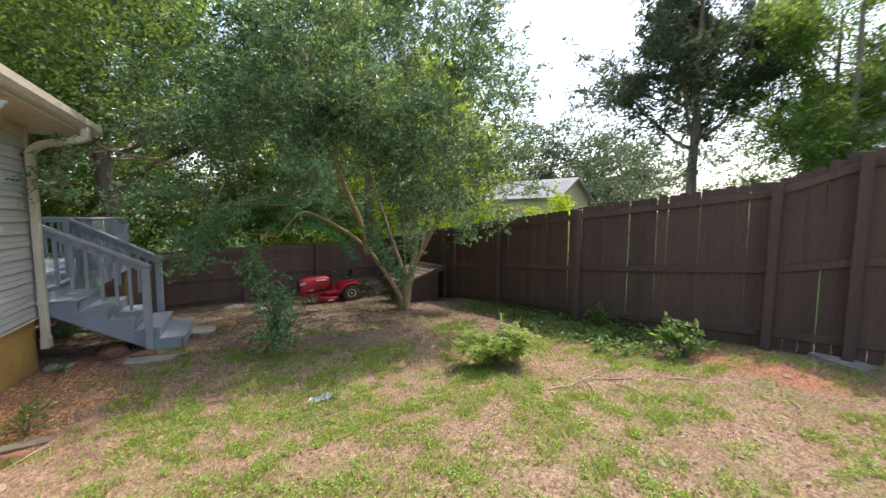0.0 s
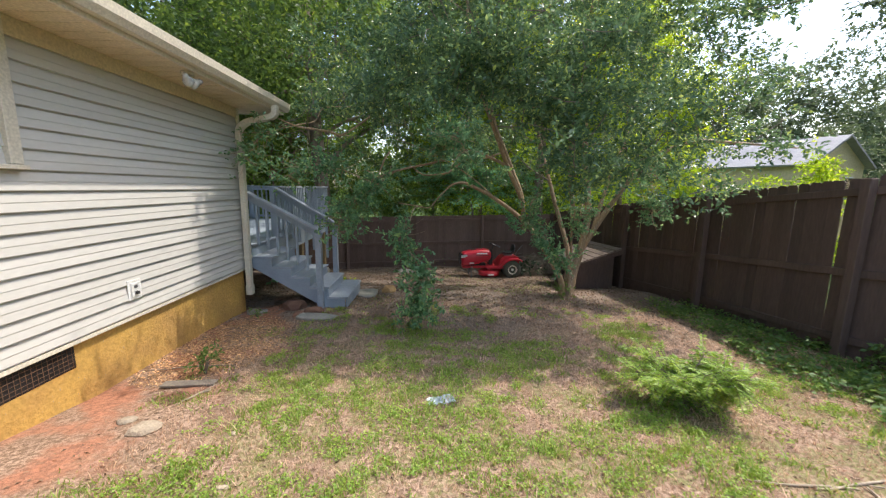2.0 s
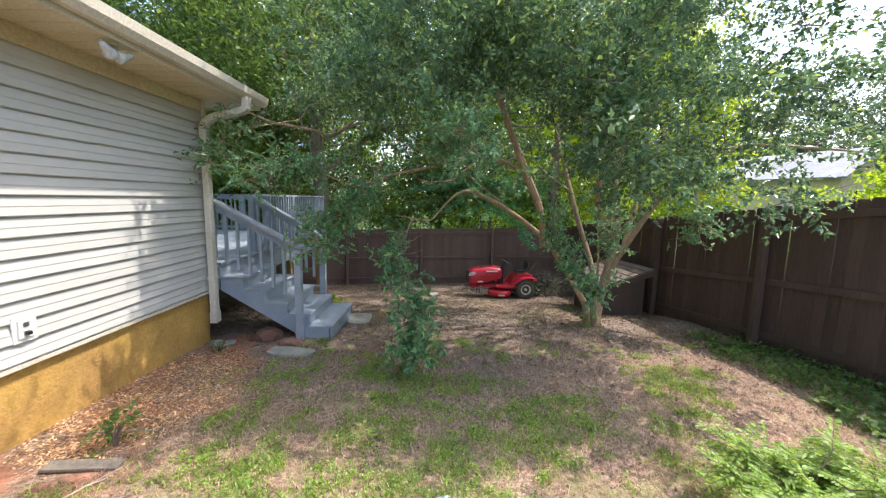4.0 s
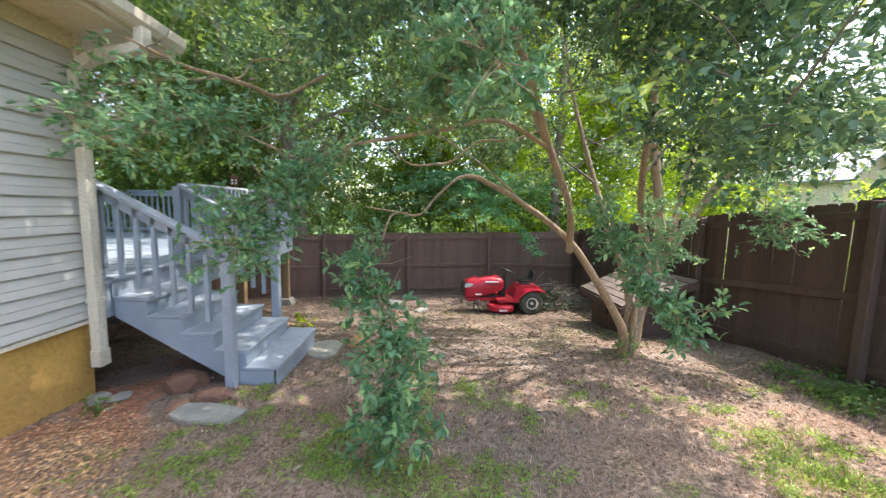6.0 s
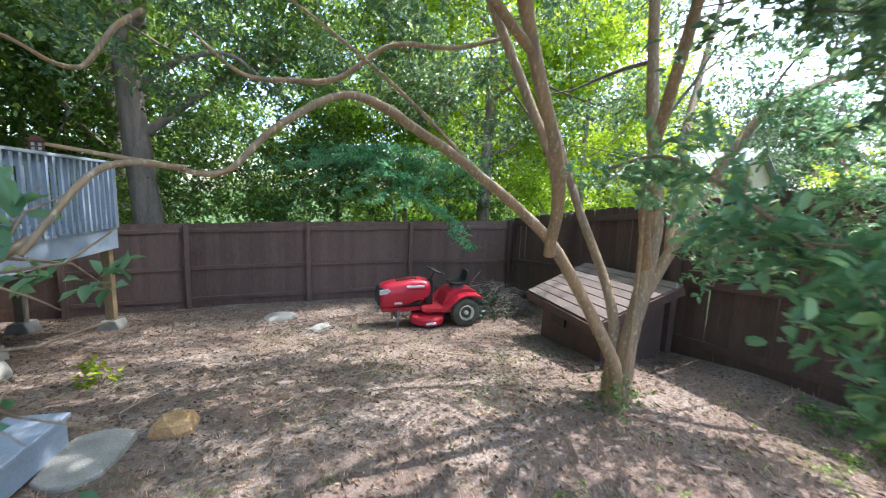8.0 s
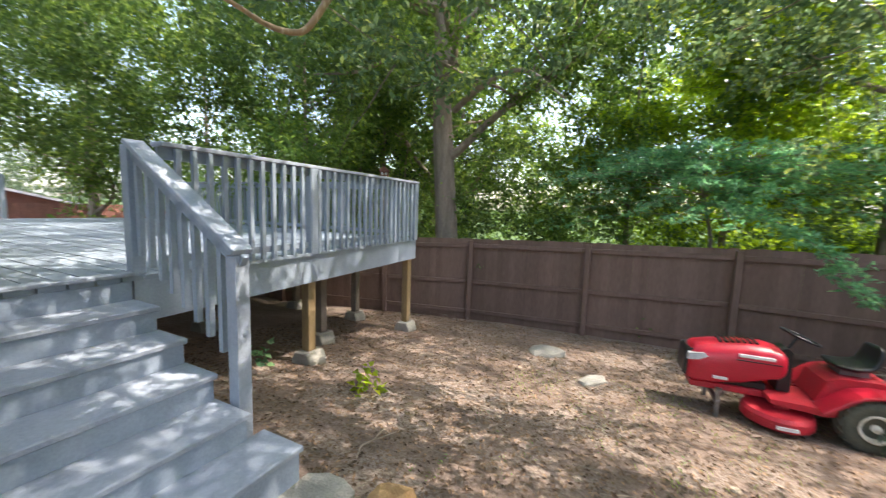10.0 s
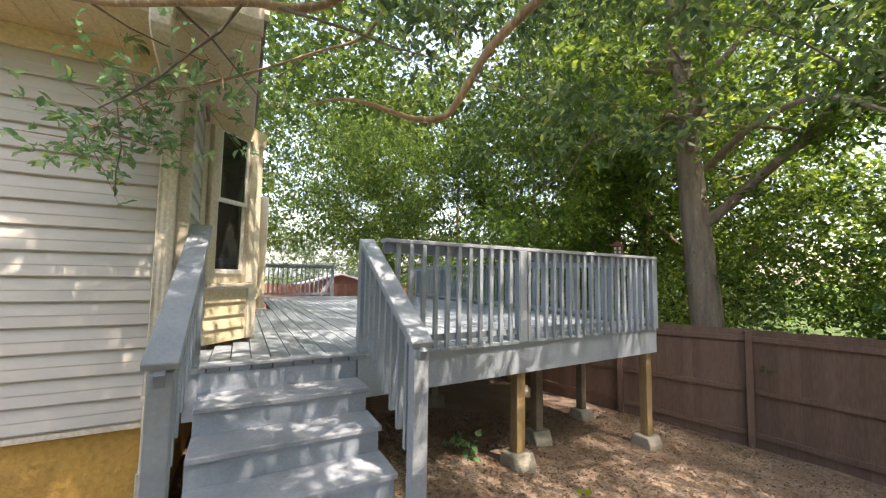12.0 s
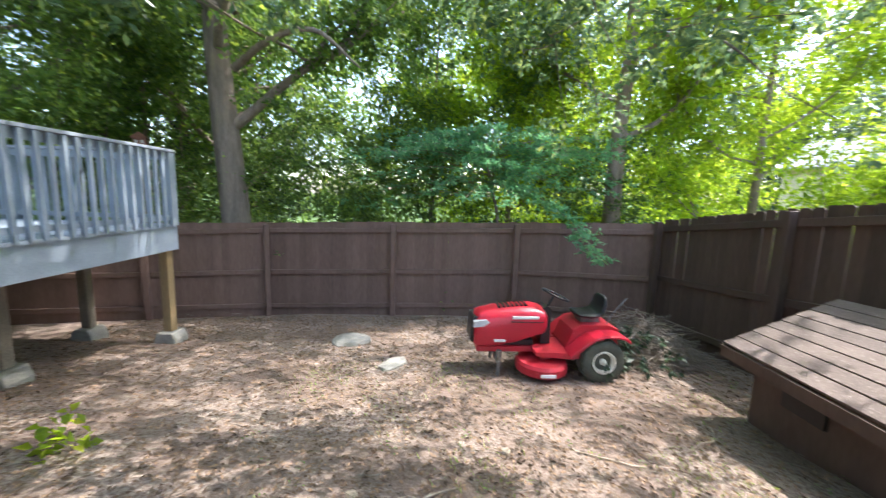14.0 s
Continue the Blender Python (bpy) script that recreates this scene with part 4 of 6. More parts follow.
# the broad evergreen in the middle of the yard
rng = np.random.default_rng(11)
TX, TY, TZ = 3.26, 8.18, float(lay(3.26, 8.18)) - 0.04
main = thing("evergreen_tree", (0, 0, 0), 0, "broad evergreen tree with several tan trunks and small glossy leaves", "tree")
limbs = Tubes()
arms = [
    [(-0.28, 8.15, 2.12, 0.016), (-0.35, 8.04, 1.99, 0.016), (-0.38, 7.98, 1.9, 0.015), (-0.44, 7.9, 1.73, 0.013), (-0.48, 7.85, 1.69, 0.012), (-0.52, 7.76, 1.69, 0.010), (-0.57, 7.64, 1.73, 0.008), (-0.63, 7.54, 1.75, 0.006), (-0.69, 7.44, 1.73, 0.003)],
    [(-1.0, 8.3, 2.95, 0.011), (-1.43, 8.03, 2.87, 0.011), (-1.55, 7.86, 2.62, 0.010), (-1.69, 7.61, 2.52, 0.009), (-1.85, 7.34, 2.42, 0.008), (-1.99, 7.06, 2.32, 0.006), (-2.1, 6.77, 2.25, 0.005), (-2.2, 6.4, 2.2, 0.003)],
    [(-0.6, 7.9, 2.7, 0.018), (-0.93, 7.63, 2.4, 0.018), (-1.05, 7.42, 2.32, 0.020), (-1.13, 7.25, 2.34, 0.020), (-1.28, 6.98, 2.34, 0.018), (-1.45, 6.65, 2.33, 0.014), (-1.6, 6.3, 2.38, 0.007)],
    [(TX - 0.08, TY - 0.04, TZ, 0.075), (3.12, 8.03, -0.38, 0.06), (2.97, 7.98, -0.08, 0.052), (2.42, 7.94, 0.72, 0.044), (2.05, 7.9, 1.05, 0.038), (1.75, 7.86, 1.25, 0.035), (1.5, 7.8, 1.40, 0.032), (1.24, 7.68, 1.51, 0.029), (1.08, 7.52, 1.56, 0.027), (0.86, 7.15, 1.52, 0.017), (0.64, 6.86, 1.32, 0.012), (0.49, 6.80, 1.16, 0.010), (0.28, 6.85, 1.18, 0.009), (0.0, 6.85, 1.22, 0.006)],
    [(0.38, 6.81, 1.17, 0.009), (0.26, 6.62, 1.15, 0.009), (0.2, 6.42, 0.95, 0.007)],
    [(2.19, 7.62, 0.97, 0.03), (2.17, 7.67, 1.33, 0.03), (2.01, 7.77, 1.76, 0.032), (1.86, 7.87, 2.16, 0.032), (1.7, 7.91, 2.53, 0.03), (1.59, 7.88, 2.88, 0.028)],
    [(1.88, 7.86, 2.15, 0.014), (1.5, 7.79, 2.01, 0.013), (1.13, 7.79, 1.98, 0.014), (0.83, 7.74, 1.75, 0.016), (0.59, 7.7, 1.7, 0.014), (0.35, 7.67, 1.7, 0.011), (0.13, 7.65, 1.87, 0.006)],
    [(1.75, 7.86, 1.25, 0.014), (1.3, 7.75, 1.62, 0.012), (0.85, 7.6, 1.9, 0.009), (0.4, 7.4, 2.1, 0.007), (-0.08, 7.2, 2.25, 0.005)],
    [(2.25, 7.78, 0.74, 0.04), (2.12, 7.5, 1.25, 0.038), (1.8, 7.3, 1.85, 0.036), (1.5, 7.1, 2.5, 0.04), (1.1, 6.9, 3.4, 0.03), (1.0, 6.8, 4.3, 0.02)],
    [(1.8, 7.3, 1.85, 0.026), (1.2, 6.9, 2.02, 0.021), (0.6, 6.6, 1.85, 0.018), (0.0, 6.4, 1.7, 0.014), (-0.35, 6.25, 1.55, 0.009)],
    [(TX + 0.06, TY, TZ, 0.11), (3.45, 8.3, -0.2, 0.085), (3.62, 8.35, 0.45, 0.075), (3.7, 8.4, 1.1, 0.065), (3.6, 8.5, 2.2, 0.055), (3.5, 8.5, 3.6, 0.04), (3.5, 8.4, 5.2, 0.02)],
    [(3.55, 8.32, 0.2, 0.06), (3.85, 8.3, 0.75, 0.055), (4.35, 8.35, 1.5, 0.05), (4.9, 8.37, 2.1, 0.042), (5.5, 8.1, 2.4, 0.033), (6.2, 7.8, 2.35, 0.025), (7.0, 7.5, 2.25, 0.012)],
    [(3.8, 8.3, 0.7, 0.045), (4.2, 8.7, 1.6, 0.04), (4.8, 9.1, 2.8, 0.032), (5.3, 9.3, 4.2, 0.018)],
    [(3.62, 8.35, 0.5, 0.05), (3.2, 8.0, 1.3, 0.045), (2.9, 7.4, 2.4, 0.035), (2.7, 6.9, 3.6, 0.02)],
    [(TX, TY - 0.08, TZ, 0.06), (3.3, 8.1, 0.0, 0.022), (3.25, 8.05, 0.8, 0.018), (3.1, 7.9, 1.6, 0.01)],
    [(TX + 0.02, TY + 0.1, TZ, 0.08), (3.4, 8.5, 0.1, 0.05), (3.2, 9.0, 1.2, 0.045), (2.9, 9.4, 2.6, 0.03), (2.6, 9.6, 4.0, 0.018)],
]
fine, tips = Tubes(), []
for arm in arms:
    pth = smooth_path(arm, 6)
    limbs.add(pth, 10, 0.05)
    for i in range(int(len(pth) * 0.45), len(pth), 3 if arm[0][3] > 0.017 else 99):
        dirv = rng.normal(size=3) * [1, 1, 0.5] + [0, 0, 0.25]
        if pth[i][2] > 1.3 and not close_by(pth[i:i + 1, :3], 1.5)[0]:
            grow(fine, rng, pth[i][:3], dirv, rng.uniform(0.6, 1.3), max(0.006, pth[i][3] * 0.45), 1, tips, minr=0.0025)
link_mesh("trunk", limbs.mesh("trunk"), M["smoothbark"], main, "smooth tan trunks with peeling bark")


def crown_points(n):
    """Places for leafy sprays: a broad uneven dome, open beneath."""
    c = rng.uniform([-2.1, 5.0, 1.0], [6.9, 11.2, 6.9], (n, 3))
    q = (c - [2.5, 7.9, 2.2]) / [4.3, 3.3, 4.6]
    rad = np.linalg.norm(q, axis=1)
    lump = 0.12 * np.sin(2.1 * c[:, 0] + 1.3 * c[:, 2]) + 0.10 * np.sin(2.7 * c[:, 1] - 1.9 * c[:, 0] + 1)
    keep = (rad < 0.94 + lump) & (rad > 0.42)
    low = np.interp(c[:, 1], [5.0, 6.2, 7.2, 11], [1.35, 1.5, 2.1, 1.9])
    low = np.where(c[:, 0] > 3.4, 1.45, low)
    low = np.where((c[:, 1] < 6.6) & (c[:, 0] < 0.2), 1.05, low)
    keep &= c[:, 2] > low + rng.uniform(-0.2, 0.4, n)
    gapn = np.sin(1.9 * c[:, 0] + 0.7) * np.sin(2.3 * c[:, 1]) * np.sin(2.2 * c[:, 2] + 0.4)
    keep &= (gapn < 0.45) & ~close_by(c, 1.9)
    keep &= ~((c[:, 0] < -1.4) & (c[:, 1] < 7.8)) & ((c[:, 0] < 3.9) | (rng.random(n) < 0.6))
    keep &= ~((c[:, 0] > 5.1) & (c[:, 2] < 3.2)) & ~((c[:, 0] < -0.5) & (c[:, 1] < 7.7) & (c[:, 2] < 3.1))
    return c[keep]


clumps = crown_points(2300)
outer = np.linalg.norm((clumps - [2.5, 7.9, 2.2]) / [4.3, 3.3, 4.6], axis=1)
clumps = clumps[rng.random(len(clumps)) < 0.45 + 0.75 * (outer - 0.42)]
# the heavy skirt of the crown on the yard side
skirt = rng.uniform([-0.7, 5.0, 1.15], [2.6, 7.0, 3.4], (170, 3))
floor_ = 1.5 + 0.22 * np.sin(1.9 * skirt[:, 0] + 0.4) + 0.25 * np.clip(skirt[:, 1] - 6.2, 0, 1) - 0.2 * (skirt[:, 0] < 0.4)
wall_ = (skirt[:, 1] - 4.9) > 0.9 * np.abs(np.sin(0.8 * skirt[:, 0] + 0.5)) - 0.35 * (skirt[:, 2] - 1.5)
skirt = skirt[(skirt[:, 2] > floor_) & wall_ & ((skirt[:, 0] > 0.5) | (skirt[:, 1] > 5.9)) & ~close_by(skirt, 1.7) & ~near_path(skirt, 0.75)]
clumps = np.concatenate([clumps, skirt])
size = rng.uniform(0.22, 0.5, (len(clumps), 1))
shell = np.concatenate([clumps + rng.normal(size=clumps.shape) * size * [0.62, 0.62, 0.30] for _ in range(11)])
shell = shell[~close_by(shell, 1.6)]
at, al = sprays(rng, shell, 0.20, 24, 0.05, 0.022, droop=-0.2, clear=0.5, out_from=np.array([3.0, 8.2, 1.5]))
link_mesh("crown", leaf_mesh("crown", rng, at, al, 0.068, 0.036), M["holly"], main, "dense crown of small glossy leaves", "stuff")
for c in clumps:
    grow(fine, rng, c, rng.normal(size=3) + unit(np.array([3.0, 8.2, 1.5]) - c) * 0.8, rng.uniform(0.4, 0.9), 0.007, 0, tips, minr=0.002)
link_mesh("twig_mass", fine.mesh("twig_mass"), M["twig"], main, kind="stuff")


def leafy_branch(name, path, radius, n, per, leaf_len, label, spread=0.14, leaf="near_leaf", seed=1, side_len=0.35, clear=0.22, parent=None):
    """A hanging or reaching shoot with side twigs that carry larger leaves."""
    r = np.random.default_rng(seed)
    ob = thing(name, (0, 0, 0), 0, label, "branch", "leafy branches of the evergreen")
    t, c = Tubes(), []
    pth = smooth_path([(*p, radius * (1 - 0.8 * i / (len(path) - 1))) for i, p in enumerate(path)], 7)
    t.add(pth, 6)
    for i in range(n):
        b = pth[r.integers(2, len(pth))]
        d = unit(r.normal(size=3) * [1, 1, 0.7] + [0, 0, -0.1])
        e = b[:3] + d * side_len * r.uniform(0.3, 1)
        t.add([(*b[:3], 0.004), (*(b[:3] * 0.5 + e * 0.5 + r.normal(size=3) * 0.02), 0.003), (*e, 0.0015)], 4)
        c += [b[:3] * (1 - s) + e * s for s in (0.45, 0.75, 1.0)]
    link_mesh("stem", t.mesh("stem"), M["smoothbark"], ob, kind="stuff")
    at, al = sprays(r, np.array(c), spread, per, leaf_len, 0, droop=0.05, clear=clear)
    keep = ~close_by(at, 0.72)
    at, al = at[keep], al[keep]
    link_mesh("leaves", leaf_mesh("leaves", r, at, al, leaf_len, leaf_len * 0.48, full=True), M[leaf], ob, kind="stuff")
    return ob


leafy_branch("hanging_branch", [(0.2, 6.45, 0.98), (0.12, 6.3, 0.85), (0.2, 6.1, 0.62), (0.34, 5.9, 0.42), (0.38, 5.8, 0.15), (0.34, 5.75, -0.1), (0.32, 5.7, -0.3)], 0.011, 80, 9, 0.074, "hanging branch of glossy green leaves", seed=5, side_len=0.40, clear=0.28)
leafy_branch("hanging_branch", [(0.0, 6.4, 1.7), (-0.25, 6.25, 1.5), (-0.5, 6.1, 1.3), (-0.7, 6.0, 1.1), (-0.75, 5.95, 0.85)], 0.009, 90, 10, 0.055, "leafy branch hanging before the stairs", seed=6, side_len=0.42)
leafy_branch("hanging_branch", [(2.3, 7.3, 1.3), (2.1, 6.7, 1.3), (1.95, 6.2, 1.1), (2.1, 5.95, 0.85), (2.2, 5.8, 0.6), (2.3, 5.75, 0.5)], 0.01, 60, 9, 0.06, "drooping leafy branch beside the trunks", seed=7, side_len=0.24)
leafy_branch("hanging_branch", [(3.6, 8.3, 1.3), (3.3, 7.7, 1.2), (3.1, 7.3, 1.0), (3.05, 7.2, 0.7)], 0.01, 45, 9, 0.055, "leafy shoots growing from the trunks", seed=17, side_len=0.42)
leafy_branch("hanging_branch", [(4.9, 8.3, 2.1), (4.7, 7.9, 1.9), (4.45, 7.5, 1.5), (4.4, 7.3, 1.0)], 0.01, 110, 10, 0.055, "leafy branch hanging over the fence", seed=8, side_len=0.5)
leafy_branch("hanging_branch", [(-1.85, 7.34, 2.42), (-1.97, 7.06, 2.32), (-2.05, 6.8, 2.2), (-2.1, 6.55, 2.0), (-2.12, 6.35, 1.85)], 0.007, 40, 5, 0.07, "leafy twigs hanging by the house corner", spread=0.16, seed=9, side_len=0.5)
leafy_branch("hanging_branch", [(0.6, 6.6, 1.85), (0.7, 6.0, 2.1), (0.8, 5.5, 2.1), (0.9, 5.2, 1.9)], 0.009, 90, 10, 0.058, "leafy branch reaching over the yard", seed=10, side_len=0.45)
leafy_branch("hanging_branch", [(-0.35, 6.25, 1.55), (-0.9, 5.9, 1.75), (-1.3, 5.7, 1.6)], 0.008, 60, 10, 0.05, "leafy branch near the house wall", seed=18, side_len=0.4)

# small shoots round the foot of the trunks
r = np.random.default_rng(12)
shoot = thing("trunk_shoots", (0, 0, 0), 0, "pale green shoots round the foot of the trunks", "plant")
c = np.stack([TX - 0.15 + r.normal(size=40) * 0.16, TY - 0.2 + r.normal(size=40) * 0.1, TZ + r.uniform(0.05, 0.4, 40)], -1)
at, al = sprays(r, c, 0.08, 8, 0.04, 0)
link_mesh("leaves", leaf_mesh("leaves", r, at, al, 0.04, 0.022), M["weed"], shoot, kind="stuff")

# trees behind the fences
big_tree = make_tree("tall_tree", 21, -3.52, 15.55, 15.0, 0.335, "tall straight tree with grey furrowed bark behind the fence", lean=(-0.7, 0), crown_r=4.2, base=0.34, per=60, lsize=0.14, limbs=12, spread=0.8)
for i, pts in enumerate(([(0, 0, 6.3, 0.17), (-0.35, -0.1, 7.4, 0.15), (-0.5, -0.1, 9.0, 0.12), (-0.8, 0, 12.0, 0.06)],
                         [(-0.05, -0.1, 6.3, 0.09), (-1.0, -0.7, 6.5, 0.07), (-1.9, -1.3, 6.0, 0.045), (-3.0, -1.8, 5.9, 0.02)],
                         [(-0.1, -0.1, 7.6, 0.08), (-1.6, -0.8, 7.9, 0.06), (-3.4, -1.5, 7.8, 0.035), (-5.0, -2, 7.9, 0.015)],
                         [(0.1, -0.1, 5.2, 0.08), (1.0, -0.5, 5.6, 0.06), (2.0, -0.8, 5.7, 0.045), (2.9, -1.0, 5.0, 0.02)])):
    t = Tubes()
    t.add(smooth_path(pts, 6), 8, 0.05)
    link_mesh("limb", t.mesh("limb"), M["bark"], big_tree)
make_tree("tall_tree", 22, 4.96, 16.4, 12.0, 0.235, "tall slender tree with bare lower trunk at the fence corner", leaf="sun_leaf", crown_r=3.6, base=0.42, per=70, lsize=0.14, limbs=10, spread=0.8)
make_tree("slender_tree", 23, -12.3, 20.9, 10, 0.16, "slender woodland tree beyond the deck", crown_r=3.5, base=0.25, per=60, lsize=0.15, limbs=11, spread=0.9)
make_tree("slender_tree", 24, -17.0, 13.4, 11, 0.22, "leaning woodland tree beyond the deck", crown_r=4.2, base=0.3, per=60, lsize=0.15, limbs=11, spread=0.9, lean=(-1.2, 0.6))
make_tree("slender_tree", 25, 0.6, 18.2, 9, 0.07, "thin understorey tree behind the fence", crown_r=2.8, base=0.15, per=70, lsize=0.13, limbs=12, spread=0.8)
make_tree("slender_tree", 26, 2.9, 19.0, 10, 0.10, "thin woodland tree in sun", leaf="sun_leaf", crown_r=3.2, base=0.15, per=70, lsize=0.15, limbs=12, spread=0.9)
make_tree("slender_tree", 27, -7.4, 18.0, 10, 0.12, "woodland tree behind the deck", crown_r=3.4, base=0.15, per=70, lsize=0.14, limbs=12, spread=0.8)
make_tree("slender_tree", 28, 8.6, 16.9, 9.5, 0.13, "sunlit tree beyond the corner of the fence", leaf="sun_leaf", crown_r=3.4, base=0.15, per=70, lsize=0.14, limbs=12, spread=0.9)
make_tree("slender_tree", 29, -13.5, 15.5, 9.5, 0.12, "woodland tree past the deck", crown_r=3.6, base=0.22, per=60, lsize=0.14, limbs=12, spread=0.9)
make_tree("slender_tree", 30, -7.6, 14.6, 9.0, 0.10, "young tree against the fence", crown_r=3.2, base=0.3, per=70, lsize=0.12, limbs=12, spread=0.8)
# dark evergreens over the house
make_tree("dark_conifer", 31, -9.5, 22.5, 15, 0.33, "tall dark evergreen tree", leaf="dark_leaf", crown_r=5.0, base=0.2, per=60, lsize=0.20, limbs=16, spread=1.1)
make_tree("dark_conifer", 32, -6.2, 19.8, 13, 0.27, "tall dark evergreen tree", leaf="wood_leaf", crown_r=4.2, base=0.3, per=60, lsize=0.18, limbs=15, spread=1.0)


def woods(name, label, seed, n, box_, leaf, size, per, spread, holes=0.25, floor=None):
    """Undergrowth or far woods as one mass of leafy sprays with gaps."""
    r = np.random.default_rng(seed)
    lo, hi = np.array(box_[0], float), np.array(box_[1], float)
    c = r.uniform(lo, hi, (n, 3))
    g = np.sin(c[:, 0] * 1.1 + seed) + np.sin(c[:, 1] * 1.3 + c[:, 0] * 0.5) + np.sin(c[:, 2] * 1.7 + c[:, 0] * 0.8 + seed) + 0.6 * np.sin(c[:, 0] * 3.1 + c[:, 2] * 2.2)
    top = (c[:, 2] - lo[2]) / (hi[2] - lo[2]) < 0.72 + 0.22 * np.sin(c[:, 0] * 0.7 + seed) + 0.1 * np.sin(c[:, 0] * 1.9)
    c = c[(g > -2.0 + holes * 6 * r.random(n)) & top]
    if name == "canopy":
        # the big trunk stands clear of the leaves on the yard side
        d = np.abs((c[:, 0] - 0.8) * 8.8 + (c[:, 1] - 7.4) * 4.55) / 9.9
        c = c[(d > 0.8) | (c[:, 1] < 8.6)]
    at, al = sprays(r, c, spread, per, size, 0, droop=-0.15)
    ob = link_mesh(name, leaf_mesh(name, r, at, al, size, size * 0.6), M[leaf], kind="stuff")
    return tagged(ob, label, "foliage")


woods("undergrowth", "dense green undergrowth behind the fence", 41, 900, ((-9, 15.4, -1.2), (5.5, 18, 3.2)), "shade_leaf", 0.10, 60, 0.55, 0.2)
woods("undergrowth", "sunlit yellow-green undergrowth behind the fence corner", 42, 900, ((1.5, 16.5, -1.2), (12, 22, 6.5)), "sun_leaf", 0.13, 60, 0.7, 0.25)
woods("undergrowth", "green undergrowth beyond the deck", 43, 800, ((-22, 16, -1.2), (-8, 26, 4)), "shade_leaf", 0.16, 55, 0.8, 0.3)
woods("far_woods", "distant woods", 44, 1000, ((-34, 24, -1.5), (16, 40, 12)), "wood_leaf", 0.24, 60, 1.3, 0.28)
woods("far_woods", "distant hazy woods over the fence", 45, 2500, ((8, 44, -1.5), (75, 60, 21)), "hazy_far_leaf", 0.5, 70, 2.0, 0.15)
woods("far_woods", "distant woods to the side", 46, 1250, ((30, -14, -1.5), (48, 34, 13)), "hazy_far_leaf", 0.30, 60, 1.4, 0.2)
woods("far_woods", "distant woods past the far end of the deck", 47, 900, ((-60, 2, -1.5), (-40, 34, 11)), "hazy_far_leaf", 0.35, 60, 1.7, 0.25)
woods("far_woods", "tall woods behind the deck", 48, 1100, ((-16, 21.5, 0), (2, 29, 16)), "wood_leaf", 0.24, 55, 1.2, 0.28)
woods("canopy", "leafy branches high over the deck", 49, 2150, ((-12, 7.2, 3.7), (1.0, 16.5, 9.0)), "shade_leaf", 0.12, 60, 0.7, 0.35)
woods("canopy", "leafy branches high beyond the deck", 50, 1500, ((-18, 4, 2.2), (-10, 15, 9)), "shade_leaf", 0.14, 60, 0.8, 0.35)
# added mass of leaves, placed sunward to shade the ground below
woods("canopy", "leafy branches added high over the back of the yard to shade it", 56, 520, ((-3, 11.5, 6.2), (8, 15.8, 10)), "wood_leaf", 0.12, 55, 0.7, 0.35)
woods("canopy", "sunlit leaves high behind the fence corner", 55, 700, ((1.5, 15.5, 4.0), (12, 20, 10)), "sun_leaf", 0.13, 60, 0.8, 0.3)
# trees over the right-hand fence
make_tree("tall_oak", 51, 26.3, 14.5, 18.5, 0.42, "tall airy tree standing over the neighbourhood", leaf="hazy_far_leaf", crown_r=8.0, base=0.45, per=90, lsize=0.26, limbs=20, spread=1.0, tips_max=560)
make_tree("roadside_tree", 52, 25.0, 6.8, 13, 0.28, "leafy green tree beyond the fence", leaf="wood_leaf", crown_r=4.6, base=0.2, per=90, lsize=0.18, limbs=14, spread=1.0)
make_tree("roadside_tree", 53, 30.0, 9.0, 14, 0.3, "leafy green tree beyond the fence", leaf="wood_leaf", crown_r=5.0, base=0.15, per=90, lsize=0.18, limbs=14, spread=1.1)
make_tree("sapling", 54, 9.4, 9.6, 2.6, 0.05, "bright green sapling just over the fence", leaf="sun_leaf", crown_r=1.1, base=0.15, per=60, lsize=0.09, limbs=10, spread=0.45)

# ---- neighbouring houses ----


def gable_house(name, x, y, rz, w, d, h, rise, wall, roofm, label):
    z = float(lay(x, y)) - 0.1
    ob = thing(name, (x, y, z), rz, label, "house")
    part("wall", prism(bmesh.new(), [(-w / 2, 0), (w / 2, 0), (w / 2, h), (0, h + rise), (-w / 2, h)], -d / 2, d / 2), M[wall], ob)
    o = 0.45
    for s in (-1, 1):
        bm = beam(bmesh.new(), (s * (w / 2 + o), 0, h - rise * o / (w / 2) + 0.08), (0, 0, h + rise + 0.08), d + 2 * o, 0.12)
        part("roof", bm, M[roofm], ob)
    for i in (-1, 1):
        f = part("window", B(i * w * 0.22 - 0.5, i * w * 0.22 + 0.5, -d / 2 - 0.06, -d / 2 - 0.004, h * 0.55, h * 0.85), M["white"], ob)
        part("pane", B(i * w * 0.22 - 0.42, i * w * 0.22 + 0.42, -d / 2 - 0.075, -d / 2 - 0.062, h * 0.57, h * 0.83), M["glass"], f)
    return ob


gable_house("neighbour_house", 25.5, 28.5, 20, 6.5, 7.5, 5.0, 1.7, "farwall", "farroof", "yellow house with a pale grey roof beyond the fence")
gable_house("neighbour_house", 20.6, -1.2, 90, 9, 9, 5.1, 1.6, "white", "farroof", "white house corner with gutter beyond the fence")
gable_house("neighbour_house", -32, 14.5, 80, 9, 12, 1.6, 1.2, "redfence", "farroof", "low house with a pale roof beyond the deck")
bm = bmesh.new()
nf = thing("neighbour_fence", (0, 0, 0), 0, "low reddish board fence beyond the deck", "fence")
for i in range(70):
    y = 5.5 + i * 0.2
    part("picket", B(-22.02, -22.0, y, y + 0.185, -0.95, 0.62 + 0.02 * (i % 2)), M["redfence"], nf)


